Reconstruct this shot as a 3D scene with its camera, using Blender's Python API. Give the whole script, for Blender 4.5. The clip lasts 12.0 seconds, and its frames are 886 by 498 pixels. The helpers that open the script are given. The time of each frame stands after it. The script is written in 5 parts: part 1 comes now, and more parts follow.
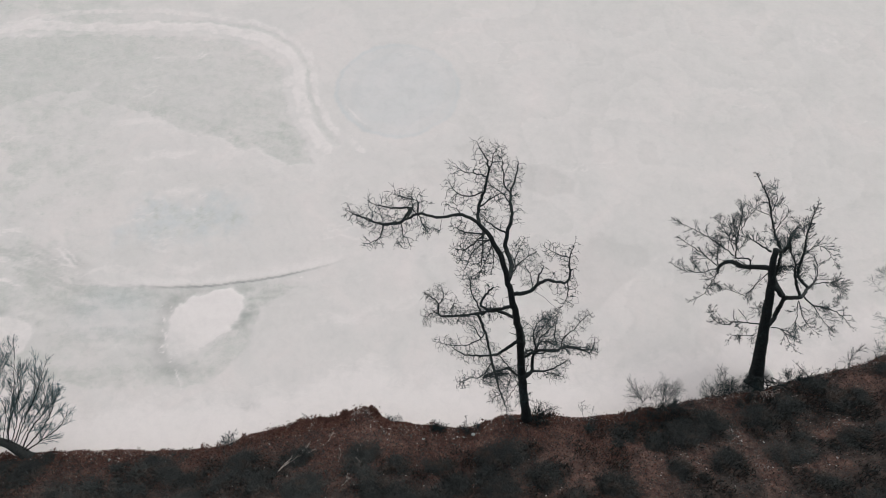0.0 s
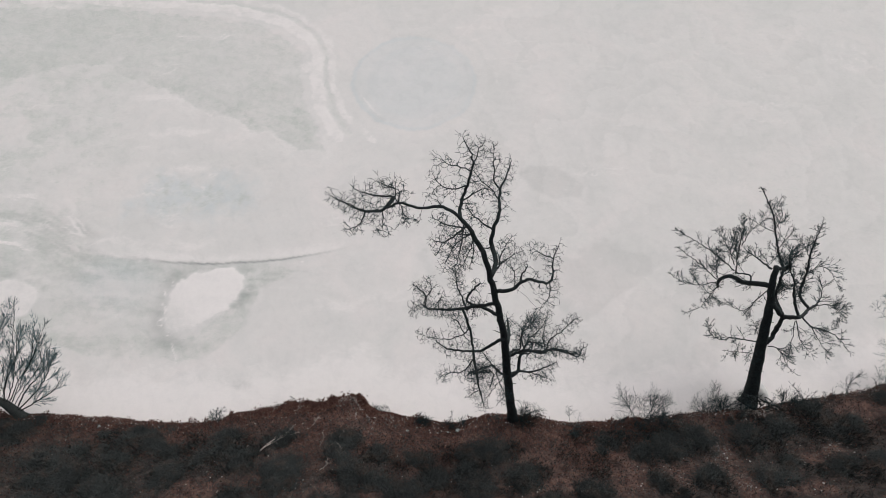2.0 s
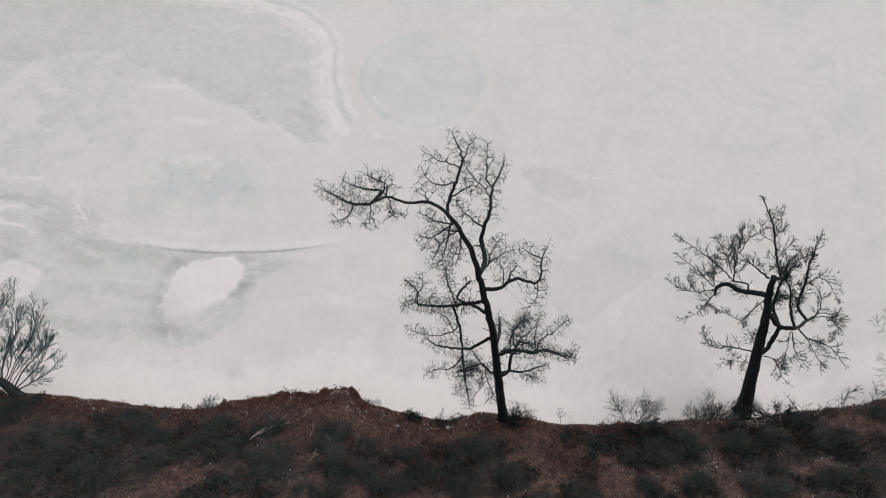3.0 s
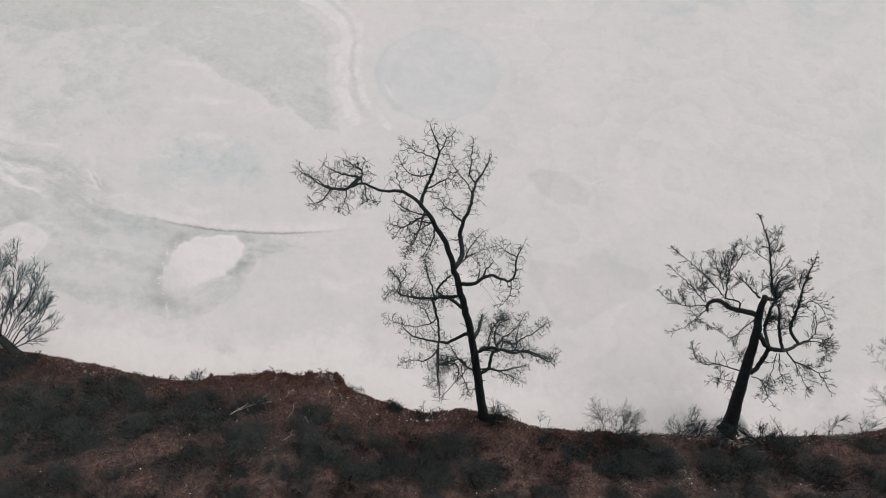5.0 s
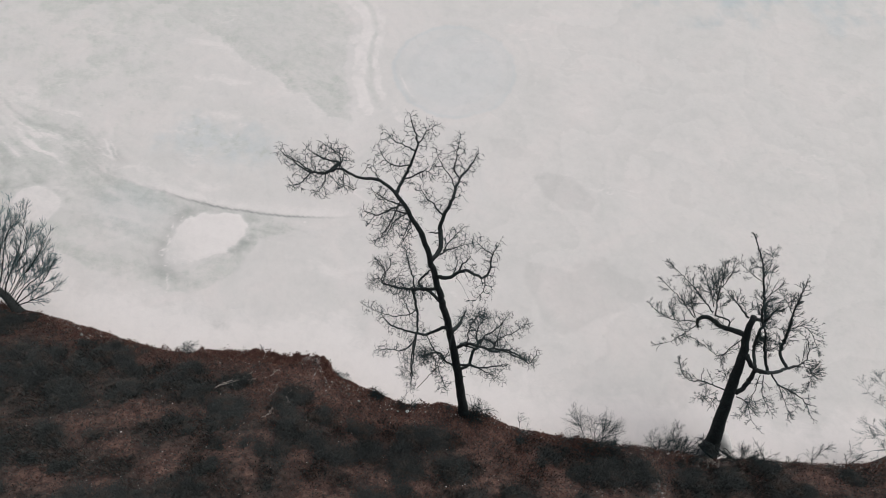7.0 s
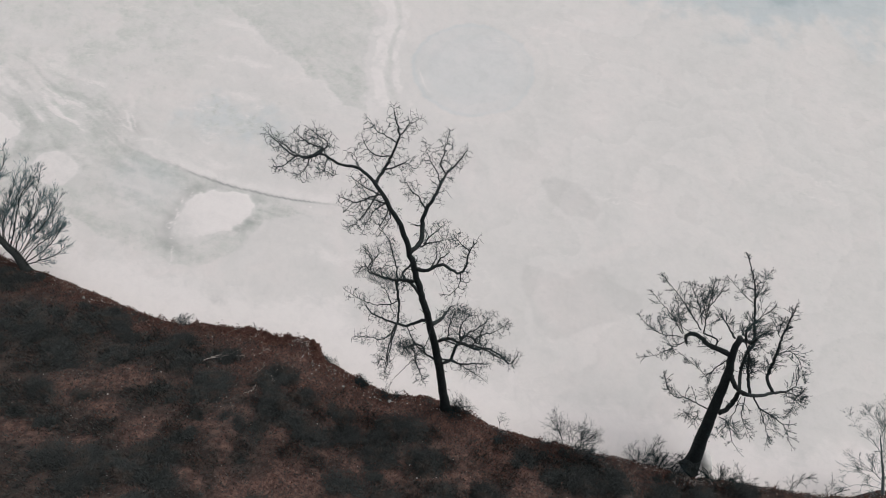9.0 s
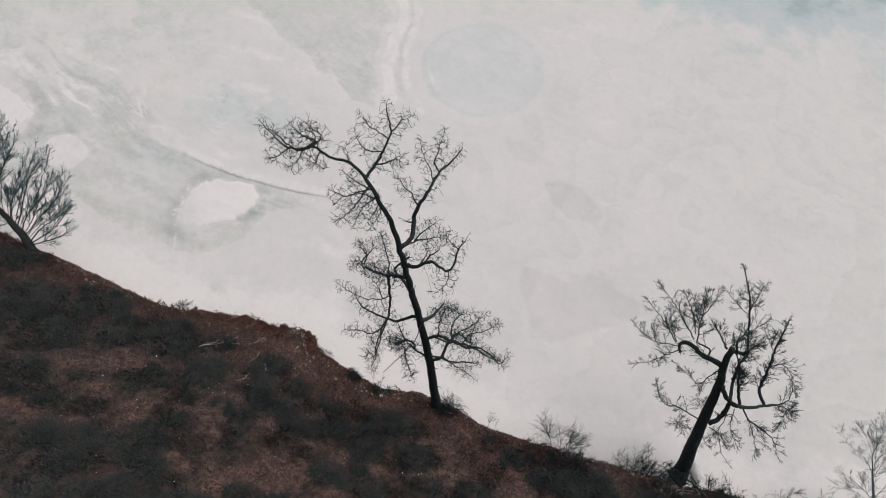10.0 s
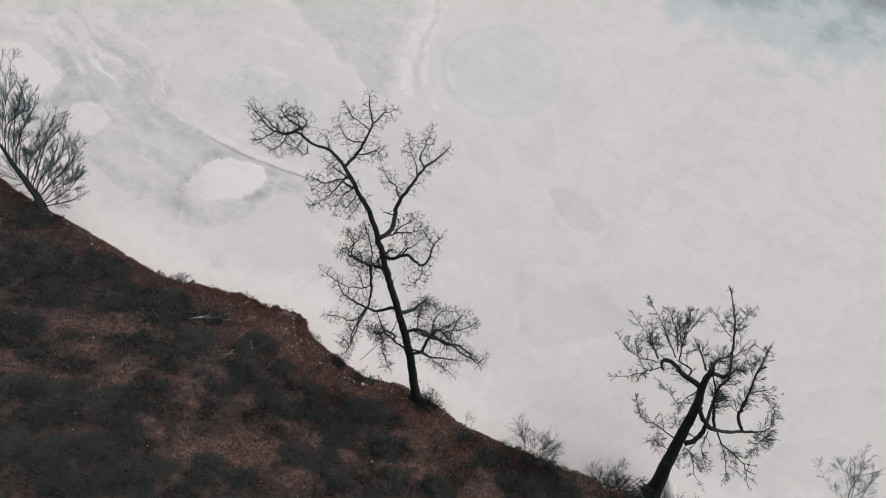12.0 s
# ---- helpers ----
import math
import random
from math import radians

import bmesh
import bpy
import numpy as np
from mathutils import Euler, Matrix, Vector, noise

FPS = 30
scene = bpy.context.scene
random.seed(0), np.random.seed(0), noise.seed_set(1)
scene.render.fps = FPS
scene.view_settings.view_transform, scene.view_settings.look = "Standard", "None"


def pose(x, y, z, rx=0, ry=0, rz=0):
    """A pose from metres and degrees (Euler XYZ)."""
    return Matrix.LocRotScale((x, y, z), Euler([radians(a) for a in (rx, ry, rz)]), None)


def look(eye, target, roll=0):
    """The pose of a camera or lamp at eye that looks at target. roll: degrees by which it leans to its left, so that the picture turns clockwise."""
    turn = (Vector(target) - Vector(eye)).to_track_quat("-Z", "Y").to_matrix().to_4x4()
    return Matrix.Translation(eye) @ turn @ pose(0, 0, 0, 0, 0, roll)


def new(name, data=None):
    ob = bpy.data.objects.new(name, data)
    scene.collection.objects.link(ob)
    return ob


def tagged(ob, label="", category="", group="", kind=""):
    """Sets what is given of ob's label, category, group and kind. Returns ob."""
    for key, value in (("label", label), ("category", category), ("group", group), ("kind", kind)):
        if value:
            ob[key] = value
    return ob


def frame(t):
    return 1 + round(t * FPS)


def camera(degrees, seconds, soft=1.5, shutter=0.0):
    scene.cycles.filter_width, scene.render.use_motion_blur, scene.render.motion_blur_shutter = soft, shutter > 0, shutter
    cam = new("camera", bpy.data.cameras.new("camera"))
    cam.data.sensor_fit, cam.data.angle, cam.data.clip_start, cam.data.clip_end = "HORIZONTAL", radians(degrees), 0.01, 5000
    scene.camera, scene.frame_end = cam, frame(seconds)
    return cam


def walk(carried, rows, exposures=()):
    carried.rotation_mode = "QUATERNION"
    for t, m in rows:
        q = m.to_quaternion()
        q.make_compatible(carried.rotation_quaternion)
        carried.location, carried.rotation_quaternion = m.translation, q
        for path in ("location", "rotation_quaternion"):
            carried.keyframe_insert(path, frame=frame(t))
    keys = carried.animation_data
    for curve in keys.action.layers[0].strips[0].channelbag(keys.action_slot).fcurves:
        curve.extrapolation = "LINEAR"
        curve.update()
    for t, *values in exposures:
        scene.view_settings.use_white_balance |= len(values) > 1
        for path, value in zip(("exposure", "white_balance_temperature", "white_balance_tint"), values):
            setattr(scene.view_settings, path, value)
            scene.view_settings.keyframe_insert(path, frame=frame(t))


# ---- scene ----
import collections

cam = camera(67.25, 12.0, soft=0.5)
# seconds, eye, then the yaw to the left, the pitch and the roll in degrees
PATH = [
    (0, -0.188, -0.973, 31.188, 3.797, -62.132, 1.007),
    (0.5, 0.074, -0.979, 31.167, 4.877, -62.203, 1.022),
    (1, 0.360, -0.981, 31.150, 5.971, -62.265, 1.053),
    (1.5, 0.667, -0.979, 31.137, 7.079, -62.319, 1.096),
    (2, 0.991, -0.972, 31.128, 8.202, -62.369, 1.148),
    (2.5, 1.328, -0.961, 31.123, 9.341, -62.414, 1.206),
    (3, 1.677, -0.944, 31.122, 10.494, -62.456, 1.267),
    (3.5, 2.034, -0.922, 31.126, 11.663, -62.497, 1.330),
    (4, 2.397, -0.894, 31.134, 12.848, -62.538, 1.392),
    (4.5, 2.763, -0.859, 31.146, 14.047, -62.578, 1.452),
    (5, 3.131, -0.818, 31.164, 15.261, -62.620, 1.509),
    (5.5, 3.499, -0.769, 31.185, 16.490, -62.664, 1.563),
    (6, 3.866, -0.713, 31.211, 17.733, -62.709, 1.613),
    (6.5, 4.231, -0.648, 31.242, 18.989, -62.757, 1.660),
    (7, 4.594, -0.575, 31.276, 20.257, -62.806, 1.704),
    (7.5, 4.953, -0.492, 31.314, 21.537, -62.859, 1.746),
    (8, 5.310, -0.400, 31.355, 22.827, -62.913, 1.787),
    (8.5, 5.663, -0.298, 31.399, 24.127, -62.969, 1.830),
    (9, 6.015, -0.184, 31.446, 25.435, -63.027, 1.876),
    (9.5, 6.364, -0.060, 31.496, 26.749, -63.085, 1.929),
    (10, 6.713, 0.077, 31.547, 28.069, -63.143, 1.990),
    (10.5, 7.063, 0.226, 31.599, 29.392, -63.200, 2.064),
    (11, 7.416, 0.388, 31.652, 30.717, -63.255, 2.153),
    (11.5, 7.773, 0.565, 31.706, 32.042, -63.306, 2.263),
    (12, 8.137, 0.755, 31.758, 33.364, -63.353, 2.398),
]
walk(cam, [(t, pose(x, y, z, 0, 0, yaw) @ pose(0, 0, 0, 90 + pitch) @ pose(0, 0, 0, 0, 0, roll)) for t, x, y, z, yaw, pitch, roll in PATH],
     exposures=[(0.0, 0.22), (12.0, 0.22)])

# ---- overcast daylight ----
world = bpy.data.worlds.new("overcast_sky")
scene.world = world
world.use_nodes = True
wn, wl = world.node_tree.nodes, world.node_tree.links
sky = wn.new("ShaderNodeTexSky")
sky.sky_type = "NISHITA"
sky.sun_disc = False
sky.sun_elevation, sky.sun_rotation = radians(48), radians(20)
sky.dust_density, sky.air_density = 4.0, 1.0
grey = wn.new("ShaderNodeHueSaturation")
grey.inputs["Saturation"].default_value = 0.25
wl.new(sky.outputs["Color"], grey.inputs["Color"])
wl.new(grey.outputs["Color"], wn["Background"].inputs["Color"])
wn["Background"].inputs["Strength"].default_value = 0.11
sun = new("sun", bpy.data.lights.new("sun", "SUN"))
sun.data.energy, sun.data.angle, sun.data.color = 0.7, radians(25), (1.0, 0.96, 0.91)
sun.matrix_world = look((0, 0, 60), (-0.23 * 40, -0.63 * 40, 60 - 0.74 * 40))


# ---- materials ----
def material(name, rough=0.9, spec=0.25):
    m = bpy.data.materials.new(name)
    m.use_nodes = True
    b = m.node_tree.nodes["Principled BSDF"]
    b.inputs["Roughness"].default_value = rough
    b.inputs["Specular IOR Level"].default_value = spec
    return m, m.node_tree.nodes, m.node_tree.links, b


def coords(n):
    return n.new("ShaderNodeTexCoord").outputs["Object"]


def position(n):
    return n.new("ShaderNodeNewGeometry").outputs["Position"]


def grain(n, l, at, scale, detail=5.0, rough=0.6, warp=0.0):
    t = n.new("ShaderNodeTexNoise")
    t.inputs["Scale"].default_value, t.inputs["Detail"].default_value = scale, detail
    t.inputs["Roughness"].default_value, t.inputs["Distortion"].default_value = rough, warp
    l.new(at, t.inputs["Vector"])
    return t.outputs["Fac"]


def ramp(n, l, fac, *stops):
    r = n.new("ShaderNodeValToRGB")
    while len(r.color_ramp.elements) < len(stops):
        r.color_ramp.elements.new(0.5)
    for e, (p, c) in zip(r.color_ramp.elements, stops):
        e.position, e.color = p, (*c, 1)
    l.new(fac, r.inputs["Fac"])
    return r.outputs["Color"]


def mixed(n, l, fac, a, b, blend="MIX"):
    m = n.new("ShaderNodeMix")
    m.data_type, m.blend_type = "RGBA", blend
    for value, socket in ((fac, m.inputs[0]), (a, m.inputs[6]), (b, m.inputs[7])):
        if isinstance(value, (int, float)):
            socket.default_value = value
        elif isinstance(value, tuple):
            socket.default_value = (*value, 1)
        else:
            l.new(value, socket)
    return m.outputs[2]


def bumped(n, l, b, height, strength, distance):
    k = n.new("ShaderNodeBump")
    k.inputs["Strength"].default_value, k.inputs["Distance"].default_value = strength, distance
    l.new(height, k.inputs["Height"])
    l.new(k.outputs["Normal"], b.inputs["Normal"])


def lake_material():
    """Pale silt: the stain attribute holds wet grey-green, blue-grey and dark deposits, and broad tints."""
    m, n, l, b = material("pale_silt", 0.75, 0.2)
    at = position(n)
    stain = n.new("ShaderNodeAttribute")
    stain.attribute_name = "stain"
    split = n.new("ShaderNodeSeparateColor")
    l.new(stain.outputs["Color"], split.inputs["Color"])
    fine = grain(n, l, at, 1.6, 8.0, 0.65, 0.6)
    broad = grain(n, l, at, 0.22, 5.0, 0.6, 1.0)
    c = ramp(n, l, broad, (0.32, (0.632, 0.618, 0.606)), (0.5, (0.664, 0.642, 0.630)), (0.7, (0.703, 0.664, 0.652)))
    laid = n.new("ShaderNodeMapping")
    laid.inputs["Rotation"].default_value, laid.inputs["Scale"].default_value = (0, 0, radians(-8)), (0.75, 1.2, 1.0)
    l.new(at, laid.inputs["Vector"])
    torn = grain(n, l, laid.outputs["Vector"], 1.5, 12.0, 0.74, 1.2)

    def ragged(mask):
        """The mask with an edge frayed by fine streaks."""
        low, wide = n.new("ShaderNodeMath"), n.new("ShaderNodeMapRange")
        low.operation = "ADD"
        l.new(mask, low.inputs[0])
        l.new(torn, low.inputs[1])
        wide.inputs["From Min"].default_value, wide.inputs["From Max"].default_value = 0.74, 1.02
        l.new(low.outputs[0], wide.inputs["Value"])
        both = n.new("ShaderNodeMath")
        both.operation = "MULTIPLY_ADD"
        l.new(wide.outputs["Result"], both.inputs[0])
        both.inputs[1].default_value = 0.55
        half = n.new("ShaderNodeMath")
        half.operation = "MULTIPLY"
        l.new(mask, half.inputs[0])
        half.inputs[1].default_value = 0.45
        l.new(half.outputs[0], both.inputs[2])
        return both.outputs[0]

    c = mixed(n, l, ragged(split.outputs[0]), c, (0.526, 0.548, 0.517))
    c = mixed(n, l, split.outputs[1], c, (0.47, 0.55, 0.583))
    c = mixed(n, l, split.outputs[2], c, (0.225, 0.245, 0.24))
    c = mixed(n, l, ragged(stain.outputs["Alpha"]), c, (0.765, 0.728, 0.718))
    speck = ramp(n, l, fine, (0.28, (0.95, 0.955, 0.955)), (0.5, (1.0, 1.0, 1.0)), (0.75, (1.02, 1.02, 1.02)))
    c = mixed(n, l, 1.0, c, speck, "MULTIPLY")
    crumb = ramp(n, l, grain(n, l, at, 5.5, 8.0, 0.75, 0.8), (0.35, (0.90, 0.905, 0.905)), (0.5, (1.0, 1.0, 1.0)), (0.64, (1.06, 1.05, 1.05)))
    where = n.new("ShaderNodeMath")
    where.operation = "MULTIPLY_ADD"
    l.new(ragged(split.outputs[0]), where.inputs[0])
    where.inputs[1].default_value, where.inputs[2].default_value = 0.42, 0.15
    c = mixed(n, l, where.outputs[0], c, mixed(n, l, 1.0, c, crumb, "MULTIPLY"))
    fleck = ramp(n, l, grain(n, l, laid.outputs["Vector"], 0.9, 12.0, 0.74, 1.6), (0.44, (1.0, 1.0, 1.0)), (0.485, (0.84, 0.85, 0.845)), (0.505, (0.96, 0.96, 0.96)), (0.52, (1.06, 1.05, 1.05)), (0.56, (1.0, 1.0, 1.0)))
    near = n.new("ShaderNodeMath")
    near.operation = "MULTIPLY_ADD"
    l.new(ragged(split.outputs[0]), near.inputs[0])
    near.inputs[1].default_value, near.inputs[2].default_value = 0.42, 0.10
    c = mixed(n, l, near.outputs[0], c, mixed(n, l, 1.0, c, fleck, "MULTIPLY"))
    l.new(c, b.inputs["Base Color"])
    bumped(n, l, b, fine, 0.12, 0.05)
    return m


def soil_material():
    """Hillside soil: litter, bare earth and dark heath by the cover attribute."""
    m, n, l, b = material("hillside_soil", 0.95, 0.1)
    at = position(n)
    cover = n.new("ShaderNodeAttribute")
    cover.attribute_name = "cover"
    split = n.new("ShaderNodeSeparateColor")
    l.new(cover.outputs["Color"], split.inputs["Color"])
    fine = grain(n, l, at, 9.0, 8.0, 0.7, 0.4)
    broad = grain(n, l, at, 1.1, 6.0, 0.65, 0.8)
    litter = ramp(n, l, fine, (0.3, (0.028, 0.020, 0.018)), (0.5, (0.064, 0.039, 0.034)), (0.66, (0.115, 0.064, 0.053)), (0.8, (0.20, 0.110, 0.085)))
    earth = ramp(n, l, fine, (0.3, (0.040, 0.026, 0.023)), (0.5, (0.104, 0.064, 0.055)), (0.75, (0.19, 0.126, 0.110)))
    heath = ramp(n, l, broad, (0.35, (0.032, 0.031, 0.030)), (0.6, (0.055, 0.042, 0.038)))
    c = mixed(n, l, split.outputs[0], heath, litter)
    c = mixed(n, l, split.outputs[1], c, earth)
    clod = grain(n, l, at, 3.2, 6.0, 0.7, 0.6)
    c = mixed(n, l, 1.0, c, ramp(n, l, clod, (0.33, (0.36, 0.37, 0.38)), (0.5, (0.88, 0.88, 0.88)), (0.66, (1.4, 1.34, 1.30))), "MULTIPLY")
    l.new(c, b.inputs["Base Color"])
    bumped(n, l, b, fine, 0.9, 0.06)
    return m


def bark_material(name, dark, light, moss):
    m, n, l, b = material(name, 0.92, 0.15)
    at = coords(n)
    stretch = n.new("ShaderNodeMapping")
    stretch.inputs["Scale"].default_value = (1.0, 1.0, 0.22)
    l.new(at, stretch.inputs["Vector"])
    ridges = grain(n, l, stretch.outputs["Vector"], 22.0, 6.0, 0.7, 0.3)
    patches = grain(n, l, at, 2.5, 4.0, 0.6)
    c = ramp(n, l, ridges, (0.35, dark), (0.65, light))
    c = mixed(n, l, ramp(n, l, patches, (0.52, (0, 0, 0)), (0.7, (0.7, 0.7, 0.7))), c, moss)
    l.new(c, b.inputs["Base Color"])
    bumped(n, l, b, ridges, 0.8, 0.03)
    return m


def plain_grain(name, stops, scale=14.0, rough=0.9, bump=0.4, shift=0.25):
    """A grained surface that varies a little from object to object and from piece to piece."""
    m, n, l, b = material(name, rough, 0.15)
    c = ramp(n, l, grain(n, l, position(n), scale, 5.0, 0.65), *stops)
    hsv = n.new("ShaderNodeHueSaturation")
    vary = n.new("ShaderNodeMapRange")
    vary.inputs["To Min"].default_value, vary.inputs["To Max"].default_value = 1 - shift, 1 + shift
    l.new(n.new("ShaderNodeObjectInfo").outputs["Random"], vary.inputs["Value"])
    l.new(vary.outputs["Result"], hsv.inputs["Value"])
    l.new(c, hsv.inputs["Color"])
    piece = n.new("ShaderNodeMapRange")
    piece.inputs["To Min"].default_value, piece.inputs["To Max"].default_value = 1 - 1.6 * shift, 1 + 1.6 * shift
    l.new(n.new("ShaderNodeNewGeometry").outputs["Random Per Island"], piece.inputs["Value"])
    c = mixed(n, l, 1.0, hsv.outputs["Color"], piece.outputs["Result"], "MULTIPLY")
    l.new(c, b.inputs["Base Color"])
    bumped(n, l, b, grain(n, l, position(n), scale * 2, 3.0), bump, 0.01)
    return m


SILT = lake_material()
SOIL = soil_material()
BARK = bark_material("dark_bark", (0.016, 0.0205, 0.0215), (0.038, 0.044, 0.045), (0.030, 0.045, 0.043))
BIRCH_BARK = bark_material("grey_bark", (0.022, 0.026, 0.026), (0.065, 0.07, 0.068), (0.035, 0.048, 0.044))
TWIG = plain_grain("twig_bark", ((0.3, (0.016, 0.029, 0.032)), (0.7, (0.034, 0.054, 0.058))), 6.0)
BIRCH_TWIG = plain_grain("fine_grey_twig", ((0.3, (0.085, 0.140, 0.155)), (0.7, (0.150, 0.215, 0.230))), 6.0)
HEATHER = plain_grain("heather", ((0.3, (0.034, 0.040, 0.040)), (0.5, (0.045, 0.050, 0.050)), (0.62, (0.061, 0.054, 0.050)), (0.78, (0.088, 0.063, 0.054))), 1.6, shift=0.08)
BRACKEN = plain_grain("dead_bracken", ((0.3, (0.060, 0.031, 0.026)), (0.55, (0.126, 0.066, 0.053)), (0.8, (0.21, 0.125, 0.098))), 5.0, shift=0.22)
PALE_TWIG = plain_grain("pale_twig", ((0.3, (0.13, 0.165, 0.17)), (0.7, (0.24, 0.28, 0.285))), 6.0)
PALE_BARK = bark_material("pale_bark", (0.11, 0.135, 0.14), (0.23, 0.26, 0.265), (0.14, 0.175, 0.175))
STONE = plain_grain("pale_stone", ((0.3, (0.14, 0.135, 0.13)), (0.7, (0.36, 0.345, 0.33))), 12.0)
PALE_SCRAP = plain_grain("pale_scrap", ((0.3, (0.27, 0.24, 0.22)), (0.7, (0.56, 0.53, 0.51))), 10.0)
DEADWOOD = plain_grain("bleached_wood", ((0.3, (0.20, 0.17, 0.155)), (0.7, (0.40, 0.36, 0.335))), 10.0)
LAKE_PALE = plain_grain("lake_pale_stone", ((0.3, (0.52, 0.53, 0.52)), (0.5, (0.66, 0.65, 0.64)), (0.7, (0.72, 0.70, 0.69))), 4.0, shift=0.05)
LICHEN = plain_grain("pale_lichen", ((0.3, (0.16, 0.19, 0.19)), (0.7, (0.36, 0.40, 0.39))), 10.0)


# ---- mesh helpers ----
def mesh_object(name, verts, faces, mat, parent=None, label="", smooth=True):
    me = bpy.data.meshes.new(name)
    me.from_pydata([tuple(v) for v in verts], [], faces)
    me.materials.append(mat)
    if smooth:
        me.shade_smooth()
    ob = new(name, me)
    if parent is not None:
        ob.parent = parent
    if label:
        ob["label"] = label
    return ob


class Shape:
    """Vertices and faces that grow tube by tube."""

    def __init__(self):
        self.v, self.f = [], []

    def tube(self, points, radii, sides, lumps=0.0, rng=None):
        points = [Vector(p) for p in points]
        start, side = len(self.v), None
        for i, (p, r) in enumerate(zip(points, radii)):
            along = (points[min(i + 1, len(points) - 1)] - points[max(i - 1, 0)]).normalized()
            if side is None:
                side = along.orthogonal().normalized()
            side = (side - along * side.dot(along)).normalized()
            other = along.cross(side)
            for k in range(sides):
                a = 2 * math.pi * k / sides
                rr = r * (1 + (rng.uniform(-lumps, lumps) if lumps else 0))
                self.v.append(p + (side * math.cos(a) + other * math.sin(a)) * rr)
        for i in range(len(points) - 1):
            for k in range(sides):
                a, b = start + i * sides + k, start + i * sides + (k + 1) % sides
                self.f.append((a, b, b + sides, a + sides))
        self.f.append(tuple(start + (len(points) - 1) * sides + k for k in range(sides)))
        self.f.append(tuple(start + sides - 1 - k for k in range(sides)))

    def blade(self, p, q, width, normal):
        """A thin bent leaf from p to q."""
        p, q = Vector(p), Vector(q)
        side = (q - p).cross(normal)
        side = side.normalized() * width / 2 if side.length > 1e-6 else Vector((width / 2, 0, 0))
        mid = (p + q) / 2 + Vector(normal) * width * 0.35
        n = len(self.v)
        self.v += [p, mid - side, mid + side, q]
        self.f += [(n, n + 1, n + 2), (n + 1, n + 3, n + 2)]


def smooth_line(points, step):
    """A Catmull-Rom line through the points, cut into pieces of about step metres; with the share of the way at each."""
    p = [Vector(q) for q in points]
    p = [2 * p[0] - p[1]] + p + [2 * p[-1] - p[-2]]
    out = []
    for i in range(1, len(p) - 2):
        n = max(1, round((p[i + 1] - p[i]).length / step))
        for k in range(n):
            t = k / n
            out.append(0.5 * (2 * p[i] + (p[i + 1] - p[i - 1]) * t + (2 * p[i - 1] - 5 * p[i] + 4 * p[i + 1] - p[i + 2]) * t * t
                              + (3 * p[i] - p[i - 1] - 3 * p[i + 1] + p[i + 2]) * t ** 3))
    out.append(p[-2])
    far = [0.0]
    for a, b in zip(out, out[1:]):
        far.append(far[-1] + (b - a).length)
    return out, [d / far[-1] for d in far], far[-1]


def lattice(x, y, seed):
    """Smooth value noise from 0 to 1 on arrays."""
    xi, yi = np.floor(x).astype(np.int64), np.floor(y).astype(np.int64)
    fx, fy = x - xi, y - yi
    fx, fy = fx * fx * (3 - 2 * fx), fy * fy * (3 - 2 * fy)

    def corner(a, b):
        h = (a * 374761393 + b * 668265263 + seed * 974634777) & 0x7FFFFFFF
        h = ((h ^ (h >> 13)) * 1274126177) & 0x7FFFFFFF
        return ((h ^ (h >> 16)) & 0xFFFF) / 65535.0

    return ((corner(xi, yi) * (1 - fx) + corner(xi + 1, yi) * fx) * (1 - fy) + (corner(xi, yi + 1) * (1 - fx) + corner(xi + 1, yi + 1) * fx) * fy)


def cloud(x, y, scale, seed, octaves=5, rough=0.55):
    """Fractal noise from about -1 to 1."""
    x, y = np.asarray(x, float) * scale, np.asarray(y, float) * scale
    total, gain, most = 0.0, 1.0, 0.0
    for k in range(octaves):
        total = total + gain * (2 * lattice(x, y, seed + k) - 1)
        most += gain
        x, y, gain = x * 2.03 + 7.1, y * 2.03 - 3.7, gain * rough
    return total / most


def soft(d, inner, outer):
    """1 at inner, 0 at outer."""
    t = np.clip((d - outer) / (inner - outer), 0, 1)
    return t * t * (3 - 2 * t)


def line_distance(x, y, points):
    best = np.full(np.shape(x), 1e9)
    for (ax, ay), (bx, by) in zip(points, points[1:]):
        ux, uy = bx - ax, by - ay
        t = np.clip(((x - ax) * ux + (y - ay) * uy) / (ux * ux + uy * uy), 0, 1)
        best = np.minimum(best, np.hypot(x - ax - t * ux, y - ay - t * uy))
    return best


def region(x, y, points):
    """Signed distance to a closed outline: below 0 inside."""
    inside = np.zeros(np.shape(x), bool)
    for (ax, ay), (bx, by) in zip(points, points[1:] + points[:1]):
        with np.errstate(divide="ignore", invalid="ignore"):
            inside ^= ((ay > y) != (by > y)) & (x < (bx - ax) * (y - ay) / (by - ay + 1e-12) + ax)
    d = line_distance(x, y, points + points[:1])
    return np.where(inside, -d, d)


def contour(field, level, width, xs, ys):
    """A line of even width, in metres, where the field has that level."""
    gy, gx = np.gradient(field, ys, xs)
    return np.exp(-((field - level) / (np.hypot(gx, gy) + 0.02) / width) ** 2)


def oval(x, y, cx, cy, rx, ry, turn=0.0):
    """Distance in radii from the middle of an ellipse."""
    c, s = math.cos(radians(turn)), math.sin(radians(turn))
    u, v = (x - cx) * c + (y - cy) * s, (y - cy) * c - (x - cx) * s
    return np.hypot(u / rx, v / ry)


